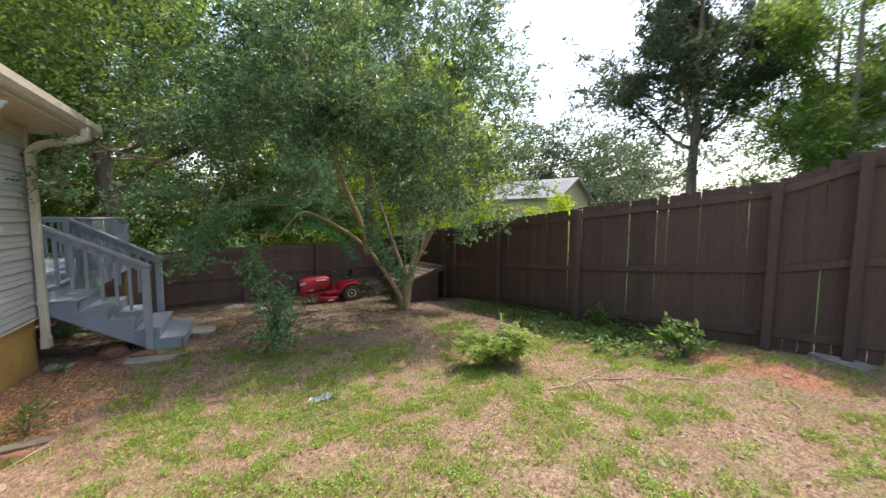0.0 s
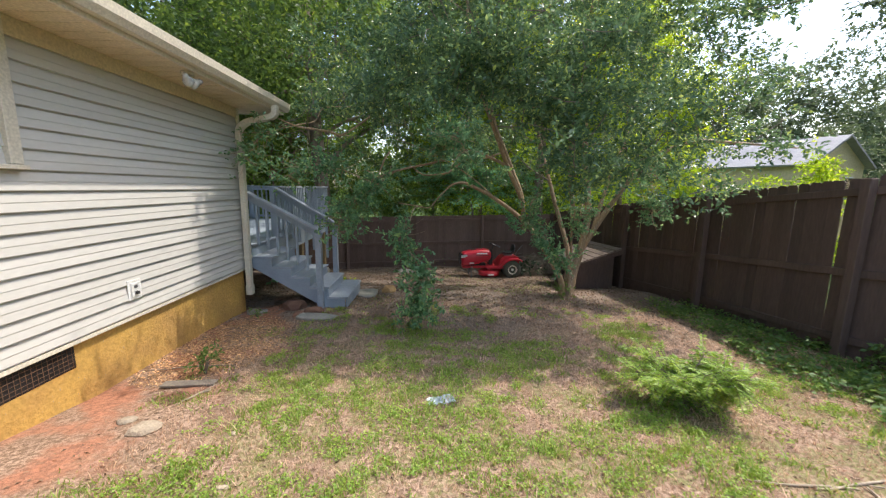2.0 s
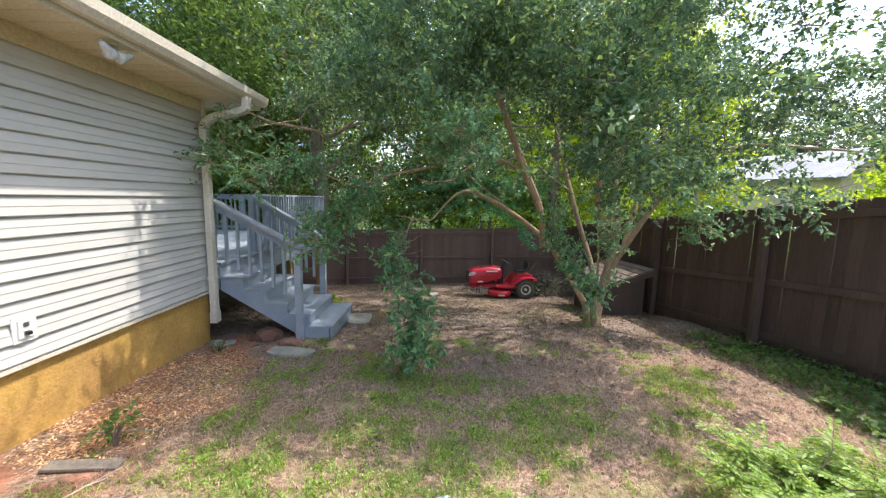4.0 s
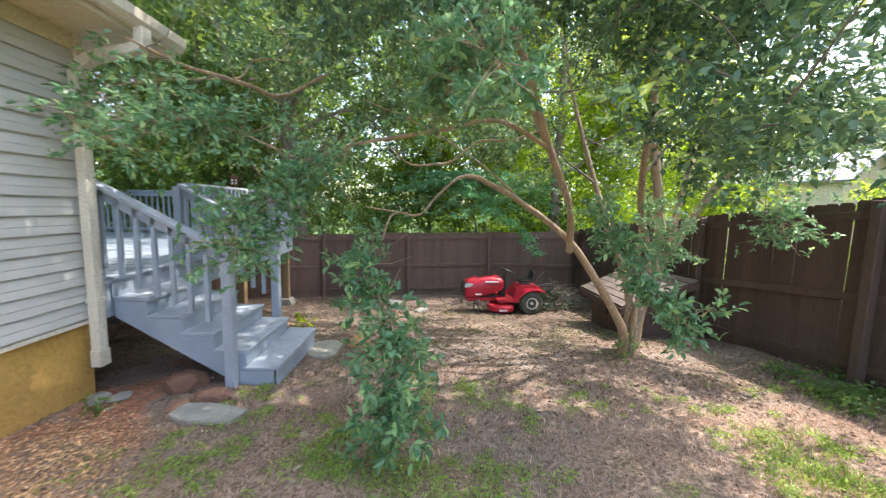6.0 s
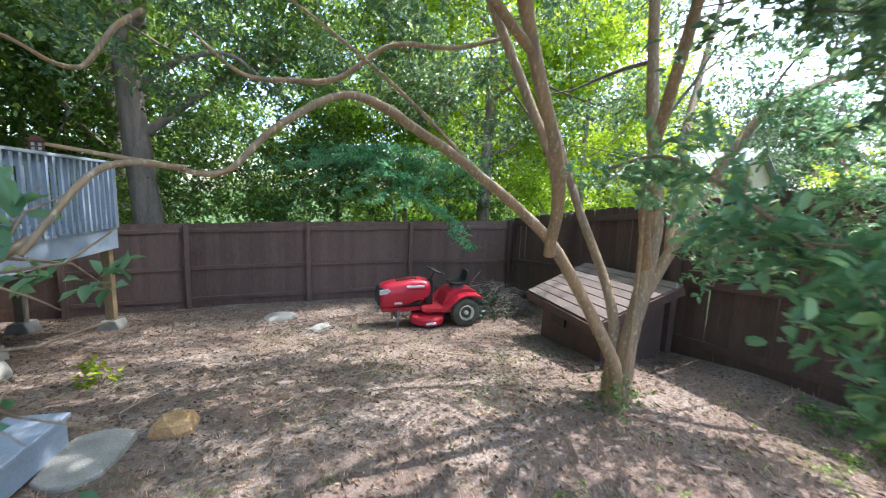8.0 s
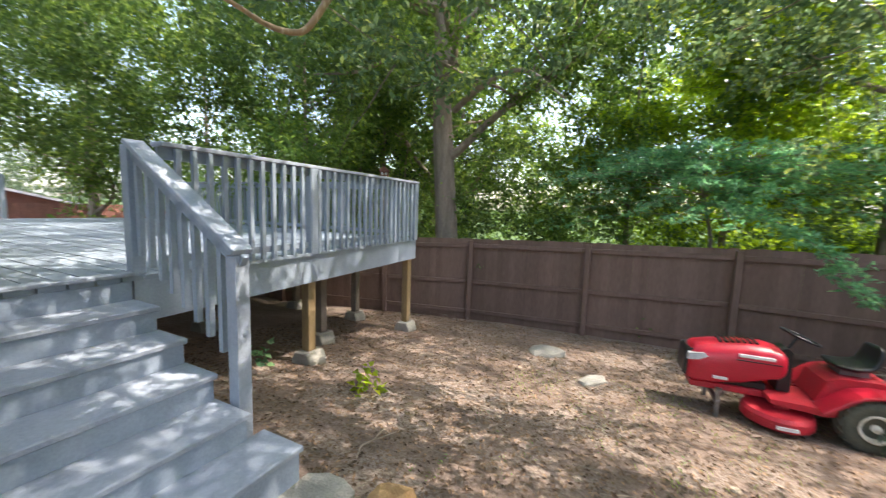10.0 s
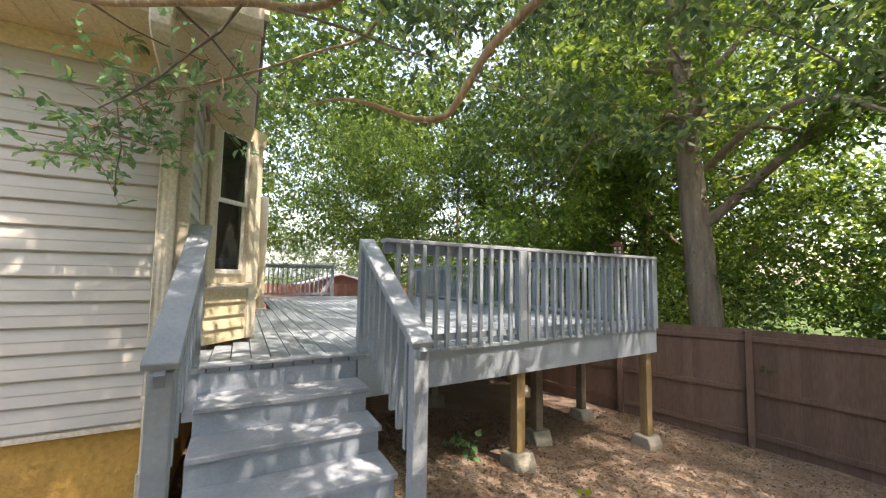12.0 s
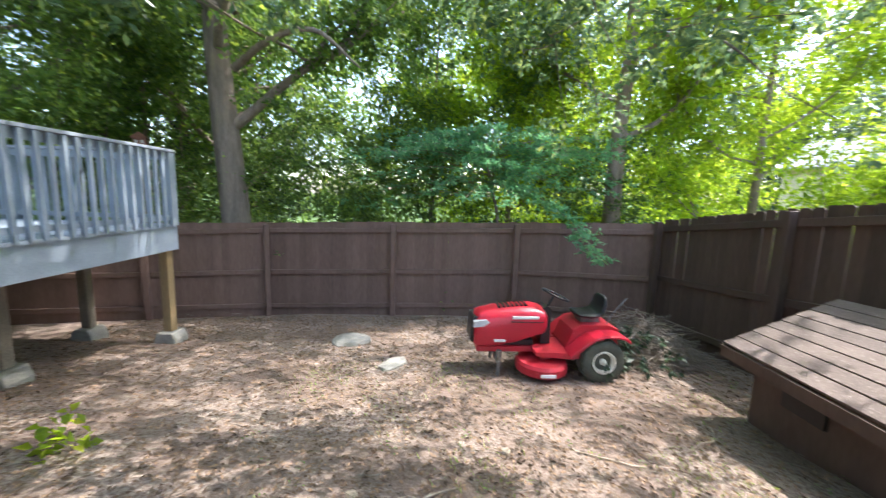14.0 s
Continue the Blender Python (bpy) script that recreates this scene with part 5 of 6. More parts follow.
# ---- riding mower ----
mower = thing("riding_mower", (2.23, 11.87, float(lay(2.2, 11.6))), 4, "red riding lawn mower with a black seat and dusty tyres", "mower")


def wheel(x, y, r, w, rim_r, front=False):
    wh = part("wheel", lathe(bmesh.new(), [(rim_r * 0.98, -w * 0.32), (rim_r, -w / 2 + 0.01), (r * 0.86, -w / 2), (r * 0.97, -w * 0.36), (r, -w * 0.15), (r, w * 0.15), (r * 0.97, w * 0.36), (r * 0.86, w / 2), (rim_r, w / 2 - 0.01), (rim_r * 0.98, w * 0.32)], pose(x, y, r, 90), 36), M["rubber"], mower, "dusty black rubber tyre", smooth=True)
    part("rim", lathe(bmesh.new(), [(0.02, -w * 0.50), (0.035, -w * 0.47), (0.04, -w * 0.30), (rim_r * 0.6, -w * 0.26), (rim_r * 0.78, -w * 0.34), (rim_r * 0.9, -w * 0.52), (rim_r, -w * 0.53), (rim_r, w * 0.53), (rim_r * 0.9, w * 0.52), (rim_r * 0.78, w * 0.34), (rim_r * 0.6, w * 0.26), (0.04, w * 0.30), (0.035, w * 0.47)], pose(x, y, r, 90), 28), M["rim"], wh, "dusty off-white wheel rim", smooth=True)
    lug = bmesh.new()
    if not front:
        for i in range(22):
            a = i * 2 * math.pi / 22
            for s in (-1, 1):
                c = Vector((x + (r - 0.002) * math.cos(a + s * 0.07), y + s * w * 0.2, r + (r - 0.002) * math.sin(a + s * 0.07)))
                e = Vector((x + (r - 0.006) * math.cos(a - s * 0.05), y + s * w * 0.44, r + (r - 0.006) * math.sin(a - s * 0.05)))
                beam(lug, c, e, 0.02, 0.018, up=(math.cos(a), 0, math.sin(a)))
        part("tread_pattern", lug, M["rubber"], wh, kind="stuff")
    return wh


for s in (-1, 1):
    wheel(0.66, s * 0.37, 0.27, 0.23, 0.14)
    part("spindle", lathe(bmesh.new(), [(0.022, 0.0), (0.022, 0.26), (0.035, 0.27), (0.035, 0.33)], pose(-0.56, s * 0.27, 0.0), 10), M["metal"], mower)
# bonnet: sections from the grille back to the dash
bm = bmesh.new()
secs = [(-0.86, 0.19, 0.37, 0.70), (-0.80, 0.225, 0.36, 0.77), (-0.60, 0.24, 0.37, 0.82), (-0.35, 0.245, 0.42, 0.855), (-0.12, 0.245, 0.50, 0.86), (0.0, 0.24, 0.53, 0.835), (0.05, 0.20, 0.60, 0.79)]
rings = []
for x, w, z0, z1 in secs:
    prof = [(-w, z0), (-w * 1.02, z0 + (z1 - z0) * 0.55), (-w * 0.9, z0 + (z1 - z0) * 0.82), (-w * 0.6, z1 - 0.02), (0, z1), (w * 0.6, z1 - 0.02), (w * 0.9, z0 + (z1 - z0) * 0.82), (w * 1.02, z0 + (z1 - z0) * 0.55), (w, z0)]
    rings.append([bm.verts.new((x, a, b)) for a, b in prof])
for a, b in zip(rings, rings[1:]):
    for i in range(8):
        bm.faces.new((a[i], a[i + 1], b[i + 1], b[i]))
    bm.faces.new((a[8], a[0], b[0], b[8]))
bm.faces.new(rings[0][::-1]), bm.faces.new(rings[-1])
hood = part("hood", bm, M["red"], mower, "glossy red hood", smooth=True)
bv = hood.modifiers.new("round", "BEVEL")
bv.width, bv.segments, bv.limit_method, bv.angle_limit = 0.03, 3, "ANGLE", radians(20)
bm = bmesh.new()
prism(bm, [(-0.875, 0.39), (-0.905, 0.42), (-0.895, 0.66), (-0.865, 0.705), (-0.81, 0.715), (-0.83, 0.39)], -0.165, 0.165)
part("grille", bm, M["black"], hood, "black plastic grille")
for s in (-1, 1):
    bm = bmesh.new()
    prism(bm, [(-0.88, 0.60), (-0.872, 0.675), (-0.72, 0.70), (-0.68, 0.665), (-0.76, 0.615)], s * 0.17, s * 0.238)
    part("headlamp", bm, M["lens"], hood, "clear plastic headlamp")
    part("side_strip", B(-0.40, -0.08, s * 0.225, s * 0.247, 0.715, 0.75, bevel=0.004), M["white"], hood, "pale lettered stripe")
    part("badge", B(-0.62, -0.48, s * 0.235, s * 0.250, 0.425, 0.46, bevel=0.004), M["white"], hood)
    part("side_slot", B(-0.42, -0.02, s * 0.235, s * 0.252, 0.675, 0.687), M["black"], hood)
for i in range(7):
    part("hood_slot", B(-0.56 + i * 0.055, -0.53 + i * 0.055, -0.11, 0.11, 0.80 + i * 0.004, 0.836 + i * 0.0042), M["black"], hood)
part("frame", B(-0.82, 0.80, -0.17, 0.17, 0.27, 0.345, bevel=0.01), M["redworn"], mower, "dusty red steel frame")
part("engine", B(-0.62, -0.1, -0.14, 0.14, 0.345, 0.42, bevel=0.01), M["black"], mower)
part("axle", B(-0.585, -0.535, -0.30, 0.30, 0.15, 0.2, bevel=0.01), M["metal"], mower)
for s in (-1, 1):
    bm = bmesh.new()
    prism(bm, [(-0.14, 0.36), (-0.14, 0.315), (0.30, 0.275), (0.44, 0.30), (0.40, 0.345), (0.0, 0.36)], s * 0.18, s * 0.40)
    part("footboard", bm, M["redworn"], mower, "dusty red footboard")
    # rear fender: a curved band over the wheel
    bm = bmesh.new()
    outer = [(0.24, 0.34), (0.33, 0.42), (0.42, 0.50), (0.52, 0.565), (0.66, 0.60), (0.82, 0.60), (0.93, 0.57), (0.96, 0.53)]
    inner = [(0.95, 0.505), (0.90, 0.545), (0.80, 0.57), (0.66, 0.572), (0.53, 0.535), (0.44, 0.47), (0.36, 0.40), (0.27, 0.325)]
    prism(bm, outer + inner, s * 0.24, s * 0.50)
    fd = part("fender", bm, M["red"], mower, "red curved rear fender")
    bv = fd.modifiers.new("round", "BEVEL")
    bv.width, bv.segments, bv.limit_method = 0.012, 2, "ANGLE"
part("seat_deck", prism(bmesh.new(), [(0.28, 0.36), (0.36, 0.58), (0.46, 0.645), (0.80, 0.645), (0.93, 0.60), (0.93, 0.36)], -0.236, 0.236), M["redworn"], mower, "faded red seat pan")
part("dash", prism(bmesh.new(), [(0.0, 0.36), (0.12, 0.36), (0.11, 0.80), (0.06, 0.845), (0.0, 0.82)], -0.11, 0.11), M["black"], mower)
bm = lathe(bmesh.new(), [(0.016, 0), (0.016, 0.2)], pose(0.10, 0, 0.82, 0, 28, 0), 10)
part("steering_column", bm, M["black"], mower)
wheel_t = Tubes()
wm = pose(0.19, 0, 0.965, 0, 22, 0)
wheel_t.add([(*(wm @ Vector((0.175 * math.cos(a), 0.175 * math.sin(a), 0))), 0.014) for a in np.linspace(0, 2 * math.pi, 33)], 8)
for a in (0.5, 2.6, 4.7):
    wheel_t.add([(*(wm @ Vector((0, 0, -0.02))), 0.016), (*(wm @ Vector((0.17 * math.cos(a), 0.17 * math.sin(a), 0))), 0.010)], 6)
link_mesh("steering_wheel", wheel_t.mesh("steering_wheel"), M["black"], mower)
bm = bmesh.new()
rings = []
for x, w, z, th in ((0.44, 0.13, 0.735, 0.05), (0.47, 0.18, 0.73, 0.07), (0.60, 0.20, 0.72, 0.08), (0.70, 0.20, 0.735, 0.09), (0.76, 0.19, 0.78, 0.10), (0.79, 0.18, 0.87, 0.09), (0.80, 0.155, 0.945, 0.07), (0.805, 0.11, 0.975, 0.05)):
    ns = Vector((-0.25, 0, 0.97)) if x < 0.75 else Vector((-0.97, 0, 0.2))
    ring = []
    for a in np.linspace(0, 2 * math.pi, 14, endpoint=False):
        ring.append(bm.verts.new(Vector((x, w * math.cos(a), z)) + ns * (th / 2 * math.sin(a) + 0.02 * abs(math.cos(a)) ** 3)))
    rings.append(ring)
for a, b in zip(rings, rings[1:]):
    for i in range(14):
        bm.faces.new((a[i], a[(i + 1) % 14], b[(i + 1) % 14], b[i]))
bm.faces.new(rings[0][::-1]), bm.faces.new(rings[-1])
part("seat", bm, M["black"], mower, "black padded seat", smooth=True)
part("seat_bracket", B(0.5, 0.74, -0.1, 0.1, 0.645, 0.70), M["metal"], mower)
bm = bmesh.new()
lathe(bm, [(0.30, 0.0), (0.315, 0.02), (0.315, 0.10), (0.29, 0.135), (0.10, 0.145)], pose(-0.02, -0.24, 0.085), 28)
lathe(bm, [(0.30, 0.0), (0.315, 0.02), (0.315, 0.10), (0.29, 0.135), (0.10, 0.145)], pose(0.14, 0.20, 0.085), 28)
part("mower_deck", bm, M["redworn"], mower, "dusty red round cutting deck", smooth=False)
part("deck_label", B(-0.12, 0.06, -0.567, -0.553, 0.12, 0.155), M["white"], mower)
part("deck_arm", B(-0.06, 0.06, -0.30, -0.17, 0.232, 0.30), M["redworn"], mower)
lv = Tubes()
lv.add([(0.80, -0.16, 0.62, 0.008), (0.86, -0.2, 0.80, 0.008), (1.02, -0.2, 0.99, 0.007)], 6)
link_mesh("lever", lv.mesh("lever"), M["metal"], mower)

mower.matrix_world = mower.matrix_world @ Matrix.Scale(0.96, 4)

# ---- low planked box with a sloping top ----
pl = thing("planked_box", (0, 0, 0), 0, "low brown box with a sloping plank top", "box")
E0, E1 = Vector((3.66, 10.75, -0.30)), Vector((3.56, 8.95, -0.24))
R0, R1 = Vector((4.74, 10.85, 0.12)), Vector((4.80, 9.0, 0.18))
for i in range(8):
    a, b = (i + 0.5) / 8, 0.5 / 8
    p, q = E0.lerp(R0, a), E1.lerp(R1, a)
    nrm = (R0 - E0).cross(E1 - E0).normalized()
    part("plank", beam(bmesh.new(), p, q, (R0 - E0).length / 8 - 0.008, 0.022, up=nrm, bevel=0.003), M["brown_top"], pl)
for a, b, h in ((E0, E1, 0.10), (E0, R0, 0.10), (E1, R1, 0.10)):
    part("fascia", beam(bmesh.new(), a - Vector((0, 0, 0.07)), b - Vector((0, 0, 0.07)), 0.03, h), M["brown"], pl)
bm = bmesh.new()
gz = float(lay(4.2, 10)) - 0.15
vs = [bm.verts.new(v) for v in ((3.86, 10.6, gz - 0.1), (3.80, 9.1, gz), (4.70, 9.15, gz), (4.66, 10.7, gz - 0.1), (3.86, 10.6, -0.28), (3.80, 9.1, -0.20), (4.70, 9.15, 0.10), (4.66, 10.7, 0.04))]
for f in ((0, 1, 2, 3), (4, 7, 6, 5), (0, 4, 5, 1), (1, 5, 6, 2), (2, 6, 7, 3), (3, 7, 4, 0)):
    bm.faces.new([vs[i] for i in f])
part("box_wall", bm, M["brown"], pl)
# no hole is cut: a black block imitates the dark inside
part("opening", B(3.80, 3.835, 9.9, 10.25, -0.62, -0.40), M["black"], pl)

# ---- brush pile ----
r = np.random.default_rng(61)
brush = thing("brush_pile", (0, 0, 0), 0, "heap of dry cut branches in the fence corner", "brush pile")
t = Tubes()
for i in range(900):
    a = r.uniform(0, 6.28)
    rad = r.random() ** 0.6
    cx, cy = 3.75 + 0.95 * rad * math.cos(a), 12.55 + 0.8 * rad * math.sin(a)
    cz = float(lay(cx, cy)) + 0.03 + 0.62 * (1 - rad ** 1.6) * r.random()
    d = unit(r.normal(size=3) * [1, 1, 0.22])
    ln = r.uniform(0.25, 0.8)
    m = np.array([cx, cy, cz])
    k = r.normal(size=3) * 0.05
    rr = r.uniform(0.002, 0.009)
    e0, e1 = m - d * ln / 2, m + d * ln / 2
    for e in (e0, e1):
        e[2] = max(e[2], float(lay(e[0], e[1])) + 0.01)
    t.add([(*e0, rr), (*(m + k), rr * 0.8), (*e1, rr * 0.4)], 5)
link_mesh("brushwood", t.mesh("brushwood"), M["rawwood"], brush, kind="stuff")
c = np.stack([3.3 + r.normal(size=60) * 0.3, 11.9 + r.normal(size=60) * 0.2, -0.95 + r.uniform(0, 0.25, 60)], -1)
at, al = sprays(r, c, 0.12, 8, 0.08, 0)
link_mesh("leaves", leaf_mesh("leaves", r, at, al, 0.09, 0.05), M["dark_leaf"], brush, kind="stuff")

# ---- plants on the ground ----


def on_ground(r, n, x0, x1, y0, y1):
    p = np.stack([r.uniform(x0, x1, n), r.uniform(y0, y1, n)], -1)
    return np.column_stack([p, lay(p[:, 0], p[:, 1])])


def patchy(p, seed, scale=1.5):
    s = sum(np.sin(p[:, 0] * scale * a + p[:, 1] * scale * b + seed * a) for a, b in ((1.0, 0.7), (-0.8, 1.3), (1.9, -1.1), (2.4, 2.2), (-3.1, 1.7)))
    return s / 5


def clumpy(p, scale, seed):
    return np.array([noise.noise((a * scale + seed, b * scale, seed)) for a, b in p[:, :2].tolist()])


def blades(name, label, seed, p, lo, hi, material, width=0.006):
    r = np.random.default_rng(seed)
    n = len(p)
    h = r.uniform(lo, hi, n)[:, None]
    a = r.uniform(0, 6.28, n)
    side = np.column_stack([np.cos(a), np.sin(a), np.zeros(n)]) * width * r.uniform(0.6, 1.3, n)[:, None]
    lean = r.normal(size=(n, 3)) * [0.45, 0.45, 0] + [0, 0, 1]
    v = np.stack([p - side, p + side, p + lean * h * 0.55 + side * 0.7, p + lean * h * [1.5, 1.5, 0.9], p + lean * h * 0.55 - side * 0.7], 1).reshape(-1, 3)
    b = np.arange(n)[:, None] * 5
    f = (b + [0, 1, 2, 0, 2, 4, 4, 2, 3]).reshape(-1, 3)
    return tagged(link_mesh(name, raw_mesh(name, v, f), M[material], kind="stuff"), label, "grass")


r = np.random.default_rng(71)
p = on_ground(r, 170000, -1.9, 6.2, -0.3, 7.6)
den = 0.50 + 1.3 * clumpy(p, 1.1, 3.0) + 1.5 * clumpy(p, 4.5, 7.0) - 0.32 * np.clip((p[:, 0] - 1.3 + 0.5 * (p[:, 1] < 2)) / 0.8, 0, 1) - 0.16 * np.maximum(0, p[:, 1] - 4.2) ** 1.5
den -= 0.55 * (p[:, 0] < -1.0) + 0.25 * (p[:, 0] > 3.2)
blades("grass", "short patchy green grass", 72, p[r.random(len(p)) < den], 0.014, 0.05, "grass", 0.0042)
p = on_ground(r, 85000, -1.6, 6.0, -0.3, 8.0)
blades("dry_grass", "thin dry straw-coloured grass", 73, p[r.random(len(p)) < 0.85 - 1.0 * clumpy(p, 4.5, 7.0) - 0.22 * np.maximum(0, p[:, 1] - 5.0)], 0.012, 0.05, "straw", 0.003)
tuft = on_ground(r, 900, -1.1, 5.6, 0.2, 6.2)
tuft = tuft[r.random(900) < 0.5 + 1.5 * clumpy(tuft, 1.1, 3.0) - 0.3 * (tuft[:, 1] > 4.6)]
p = np.repeat(tuft, 34, 0)
p[:, :2] += r.normal(size=(len(p), 2)) * 0.045
p[:, 2] = lay(p[:, 0], p[:, 1])
blades("grass", "taller tufts of green grass", 80, p, 0.03, 0.085, "grass", 0.0042)
p = on_ground(r, 30000, -0.6, 4.5, 7.0, 12.0)
blades("grass", "sparse grass on shaded soil", 74, p[r.random(len(p)) < 0.0 + 0.6 * patchy(p, 1.2)], 0.015, 0.05, "grass", 0.003)


def rosettes(name, label, seed, p, size, per, material="weed", height=0.05):
    r = np.random.default_rng(seed)
    at = np.repeat(p, per, 0) + r.normal(size=(len(p) * per, 3)) * [size, size, 0] + [0, 0, 1] * r.uniform(0.005, height, (len(p) * per, 1))
    al = r.normal(size=at.shape) * [1, 1, 0.25] + [0, 0, 0.2]
    return tagged(link_mesh(name, leaf_mesh(name, r, at, al, size, size * 0.7), M[material], kind="stuff"), label, "weeds")


p = on_ground(r, 17000, -1.3, 5.4, -0.2, 7.2)
rosettes("clover", "low clover and weeds in the grass", 75, p[r.random(len(p)) < 0.50 + 1.2 * clumpy(p, 1.1, 3.0) + 1.6 * clumpy(p, 4.5, 7.0) - 0.35 * (p[:, 0] > 1.5) - 0.16 * np.maximum(0, p[:, 1] - 4.5)], 0.022, 9, "clover", 0.035)
p = on_ground(r, 420, 3.9, 5.7, 2.9, 7.6)
p = p[p[:, 0] > 4.25 + 0.1 * (p[:, 1] - 5)]
rosettes("ground_ivy", "low leafy weeds along the foot of the fence", 76, p, 0.06, 16, "weed", 0.13)
p = on_ground(r, 260, -0.5, 4.6, 7.5, 11.5)
rosettes("weeds", "scattered seedlings on the bare soil", 77, p[r.random(len(p)) < 0.5], 0.02, 5)

# litter: thin sticks, dry leaves and bits of bark
r = np.random.default_rng(78)
t = Tubes()
for i in range(5600):
    x, y = r.uniform(-4, 5), r.uniform(5.2, 14.5)
    a, ln = r.uniform(0, 6.28), r.uniform(0.04, 0.2)
    e = [(x + math.cos(a) * ln * k + r.normal() * 0.004, y + math.sin(a) * ln * k + r.normal() * 0.004) for k in (-0.5, 0, 0.5)]
    t.add([(px, py, float(np.interp(py, GY, GZ)) + 0.018 + 0.012 * r.random(), 0.0028 * (1.2 - abs(k))) for (px, py), k in zip(e, (-1, 0, 1))], 3)
tagged(link_mesh("twig_litter", t.mesh("twig_litter"), M["rawwood"], kind="stuff"), "small dry twigs strewn on the soil", "twigs")
r = np.random.default_rng(79)
p = on_ground(r, 38000, -4.5, 5.0, 5.6, 14.8)
p = p[r.random(len(p)) < np.clip((p[:, 1] - 5.6) / 2.5, 0.05, 1)]
al = r.normal(size=p.shape) * [1, 1, 0.15] + [0, 0, 0.08]
tagged(link_mesh("leaf_litter", leaf_mesh("leaf_litter", r, p + [0, 0, 0.006], al, 0.045, 0.02, 0.3), M["litter"], kind="stuff"), "dry brown leaf litter on the soil", "leaf litter")
p = on_ground(r, 9000, -2.0, 6.0, -0.2, 6.5)
al = r.normal(size=p.shape) * [1, 1, 0.12] + [0, 0, 0.05]
tagged(link_mesh("leaf_litter", leaf_mesh("leaf_litter", r, p + [0, 0, 0.006], al, 0.035, 0.012, 0.3), M["litter"], kind="stuff"), "dry bits among the grass", "leaf litter")
p = on_ground(r, 11000, -2.5, -1.1, 4.1, 6.6)
p = p[np.hypot((p[:, 0] + 2.0) / 0.75, (p[:, 1] - 5.3) / 1.25) + 0.3 * r.random(len(p)) < 1]
al = r.normal(size=p.shape) * [1, 1, 0.2]
tagged(link_mesh("wood_chips", leaf_mesh("wood_chips", r, p + [0, 0, 0.006], al, 0.034, 0.014, 0.2), M["chips"], kind="stuff"), "spilled orange wood chips by the foundation", "mulch")


def bush(name, x, y, w, h, n, per, leaf_len, leaf, label, seed, stems=9, width=0.4):
    r = np.random.default_rng(seed)
    z = float(lay(x, y))
    ob = thing(name, (x, y, z), 0, label, "shrub")
    t, c = Tubes(), []
    for i in range(stems):
        a = r.uniform(0, 6.28)
        e = np.array([math.cos(a) * w * r.uniform(0.3, 1), math.sin(a) * w * r.uniform(0.3, 1), h * r.uniform(0.55, 1)])
        mid = e * [0.4, 0.4, 0.6]
        t.add(smooth_path([(0, 0, -0.02, 0.007), (*mid, 0.005), (*e, 0.002)], 4), 5)
        for s in r.uniform(0.35, 1, n // stems):
            c.append(mid * (1 - s) + e * s + r.normal(size=3) * [w, w, h] * 0.16)
    link_mesh("stem", t.mesh("stem"), M["twig"], ob, kind="stuff")
    at, al = sprays(r, np.array(c), leaf_len * 2.2, per, leaf_len, 0, droop=-0.1)
    at[:, 2] = np.maximum(at[:, 2], 0.02)
    link_mesh("leaves", leaf_mesh("leaves", r, at, al, leaf_len, leaf_len * width), M[leaf], ob, kind="stuff")
    return ob



def feathery_shrub(name, x, y, spread_, h, fronds, label, seed):
    """Arching stems with pinnate fronds: two rows of small leaflets on each."""
    r = np.random.default_rng(seed)
    ob = thing(name, (x, y, float(lay(x, y))), 0, label, "shrub")
    t, at, al, low_at, low_al = Tubes(), [], [], [], []
    for i in range(20):
        a = r.uniform(0, 6.28)
        e = np.array([math.cos(a) * spread_ * r.uniform(0.35, 0.8), math.sin(a) * spread_ * r.uniform(0.35, 0.8), h * r.uniform(0.4, 1)])
        stem = smooth_path([(0, 0, -0.03, 0.007), (*(e * [0.35, 0.35, 0.6]), 0.005), (*e, 0.002)], 5)
        t.add(stem, 5)
        for j in range(fronds // 20):
            p = stem[r.integers(4, len(stem))][:3]
            d = unit(np.array([math.cos(a), math.sin(a), 0]) * 0.7 + r.normal(size=3) * [1.1, 1.1, 0.5] + [0, 0, 0.25])
            ln = r.uniform(0.13, 0.27)
            side = unit(np.cross(d, [0, 0, 1]))
            # low fronds take a darker leaf: shade under the shrub, put into colour
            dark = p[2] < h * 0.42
            n = int(ln / 0.014)
            t.add([(*p, 0.002), (*(p + d * ln * 0.5), 0.0015), (*(p + d * ln + [0, 0, -0.04]), 0.001)], 3)
            for k in range(2, n):
                u = k / n
                q = p + d * ln * u + np.array([0, 0, -0.04 * u * u])
                for sd in (-1, 1):
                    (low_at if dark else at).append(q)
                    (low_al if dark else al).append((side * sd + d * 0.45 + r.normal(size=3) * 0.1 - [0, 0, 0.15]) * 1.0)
    link_mesh("stem", t.mesh("stem"), M["twig"], ob, kind="stuff")
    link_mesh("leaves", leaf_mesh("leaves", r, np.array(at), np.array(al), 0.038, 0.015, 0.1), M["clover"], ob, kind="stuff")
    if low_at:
        link_mesh("lower_leaves", leaf_mesh("lower_leaves", r, np.array(low_at), np.array(low_al), 0.038, 0.014, 0.1), M["weed"], ob, "lower leaves with the shrub's own shade in their darker colour", "stuff")
    return ob


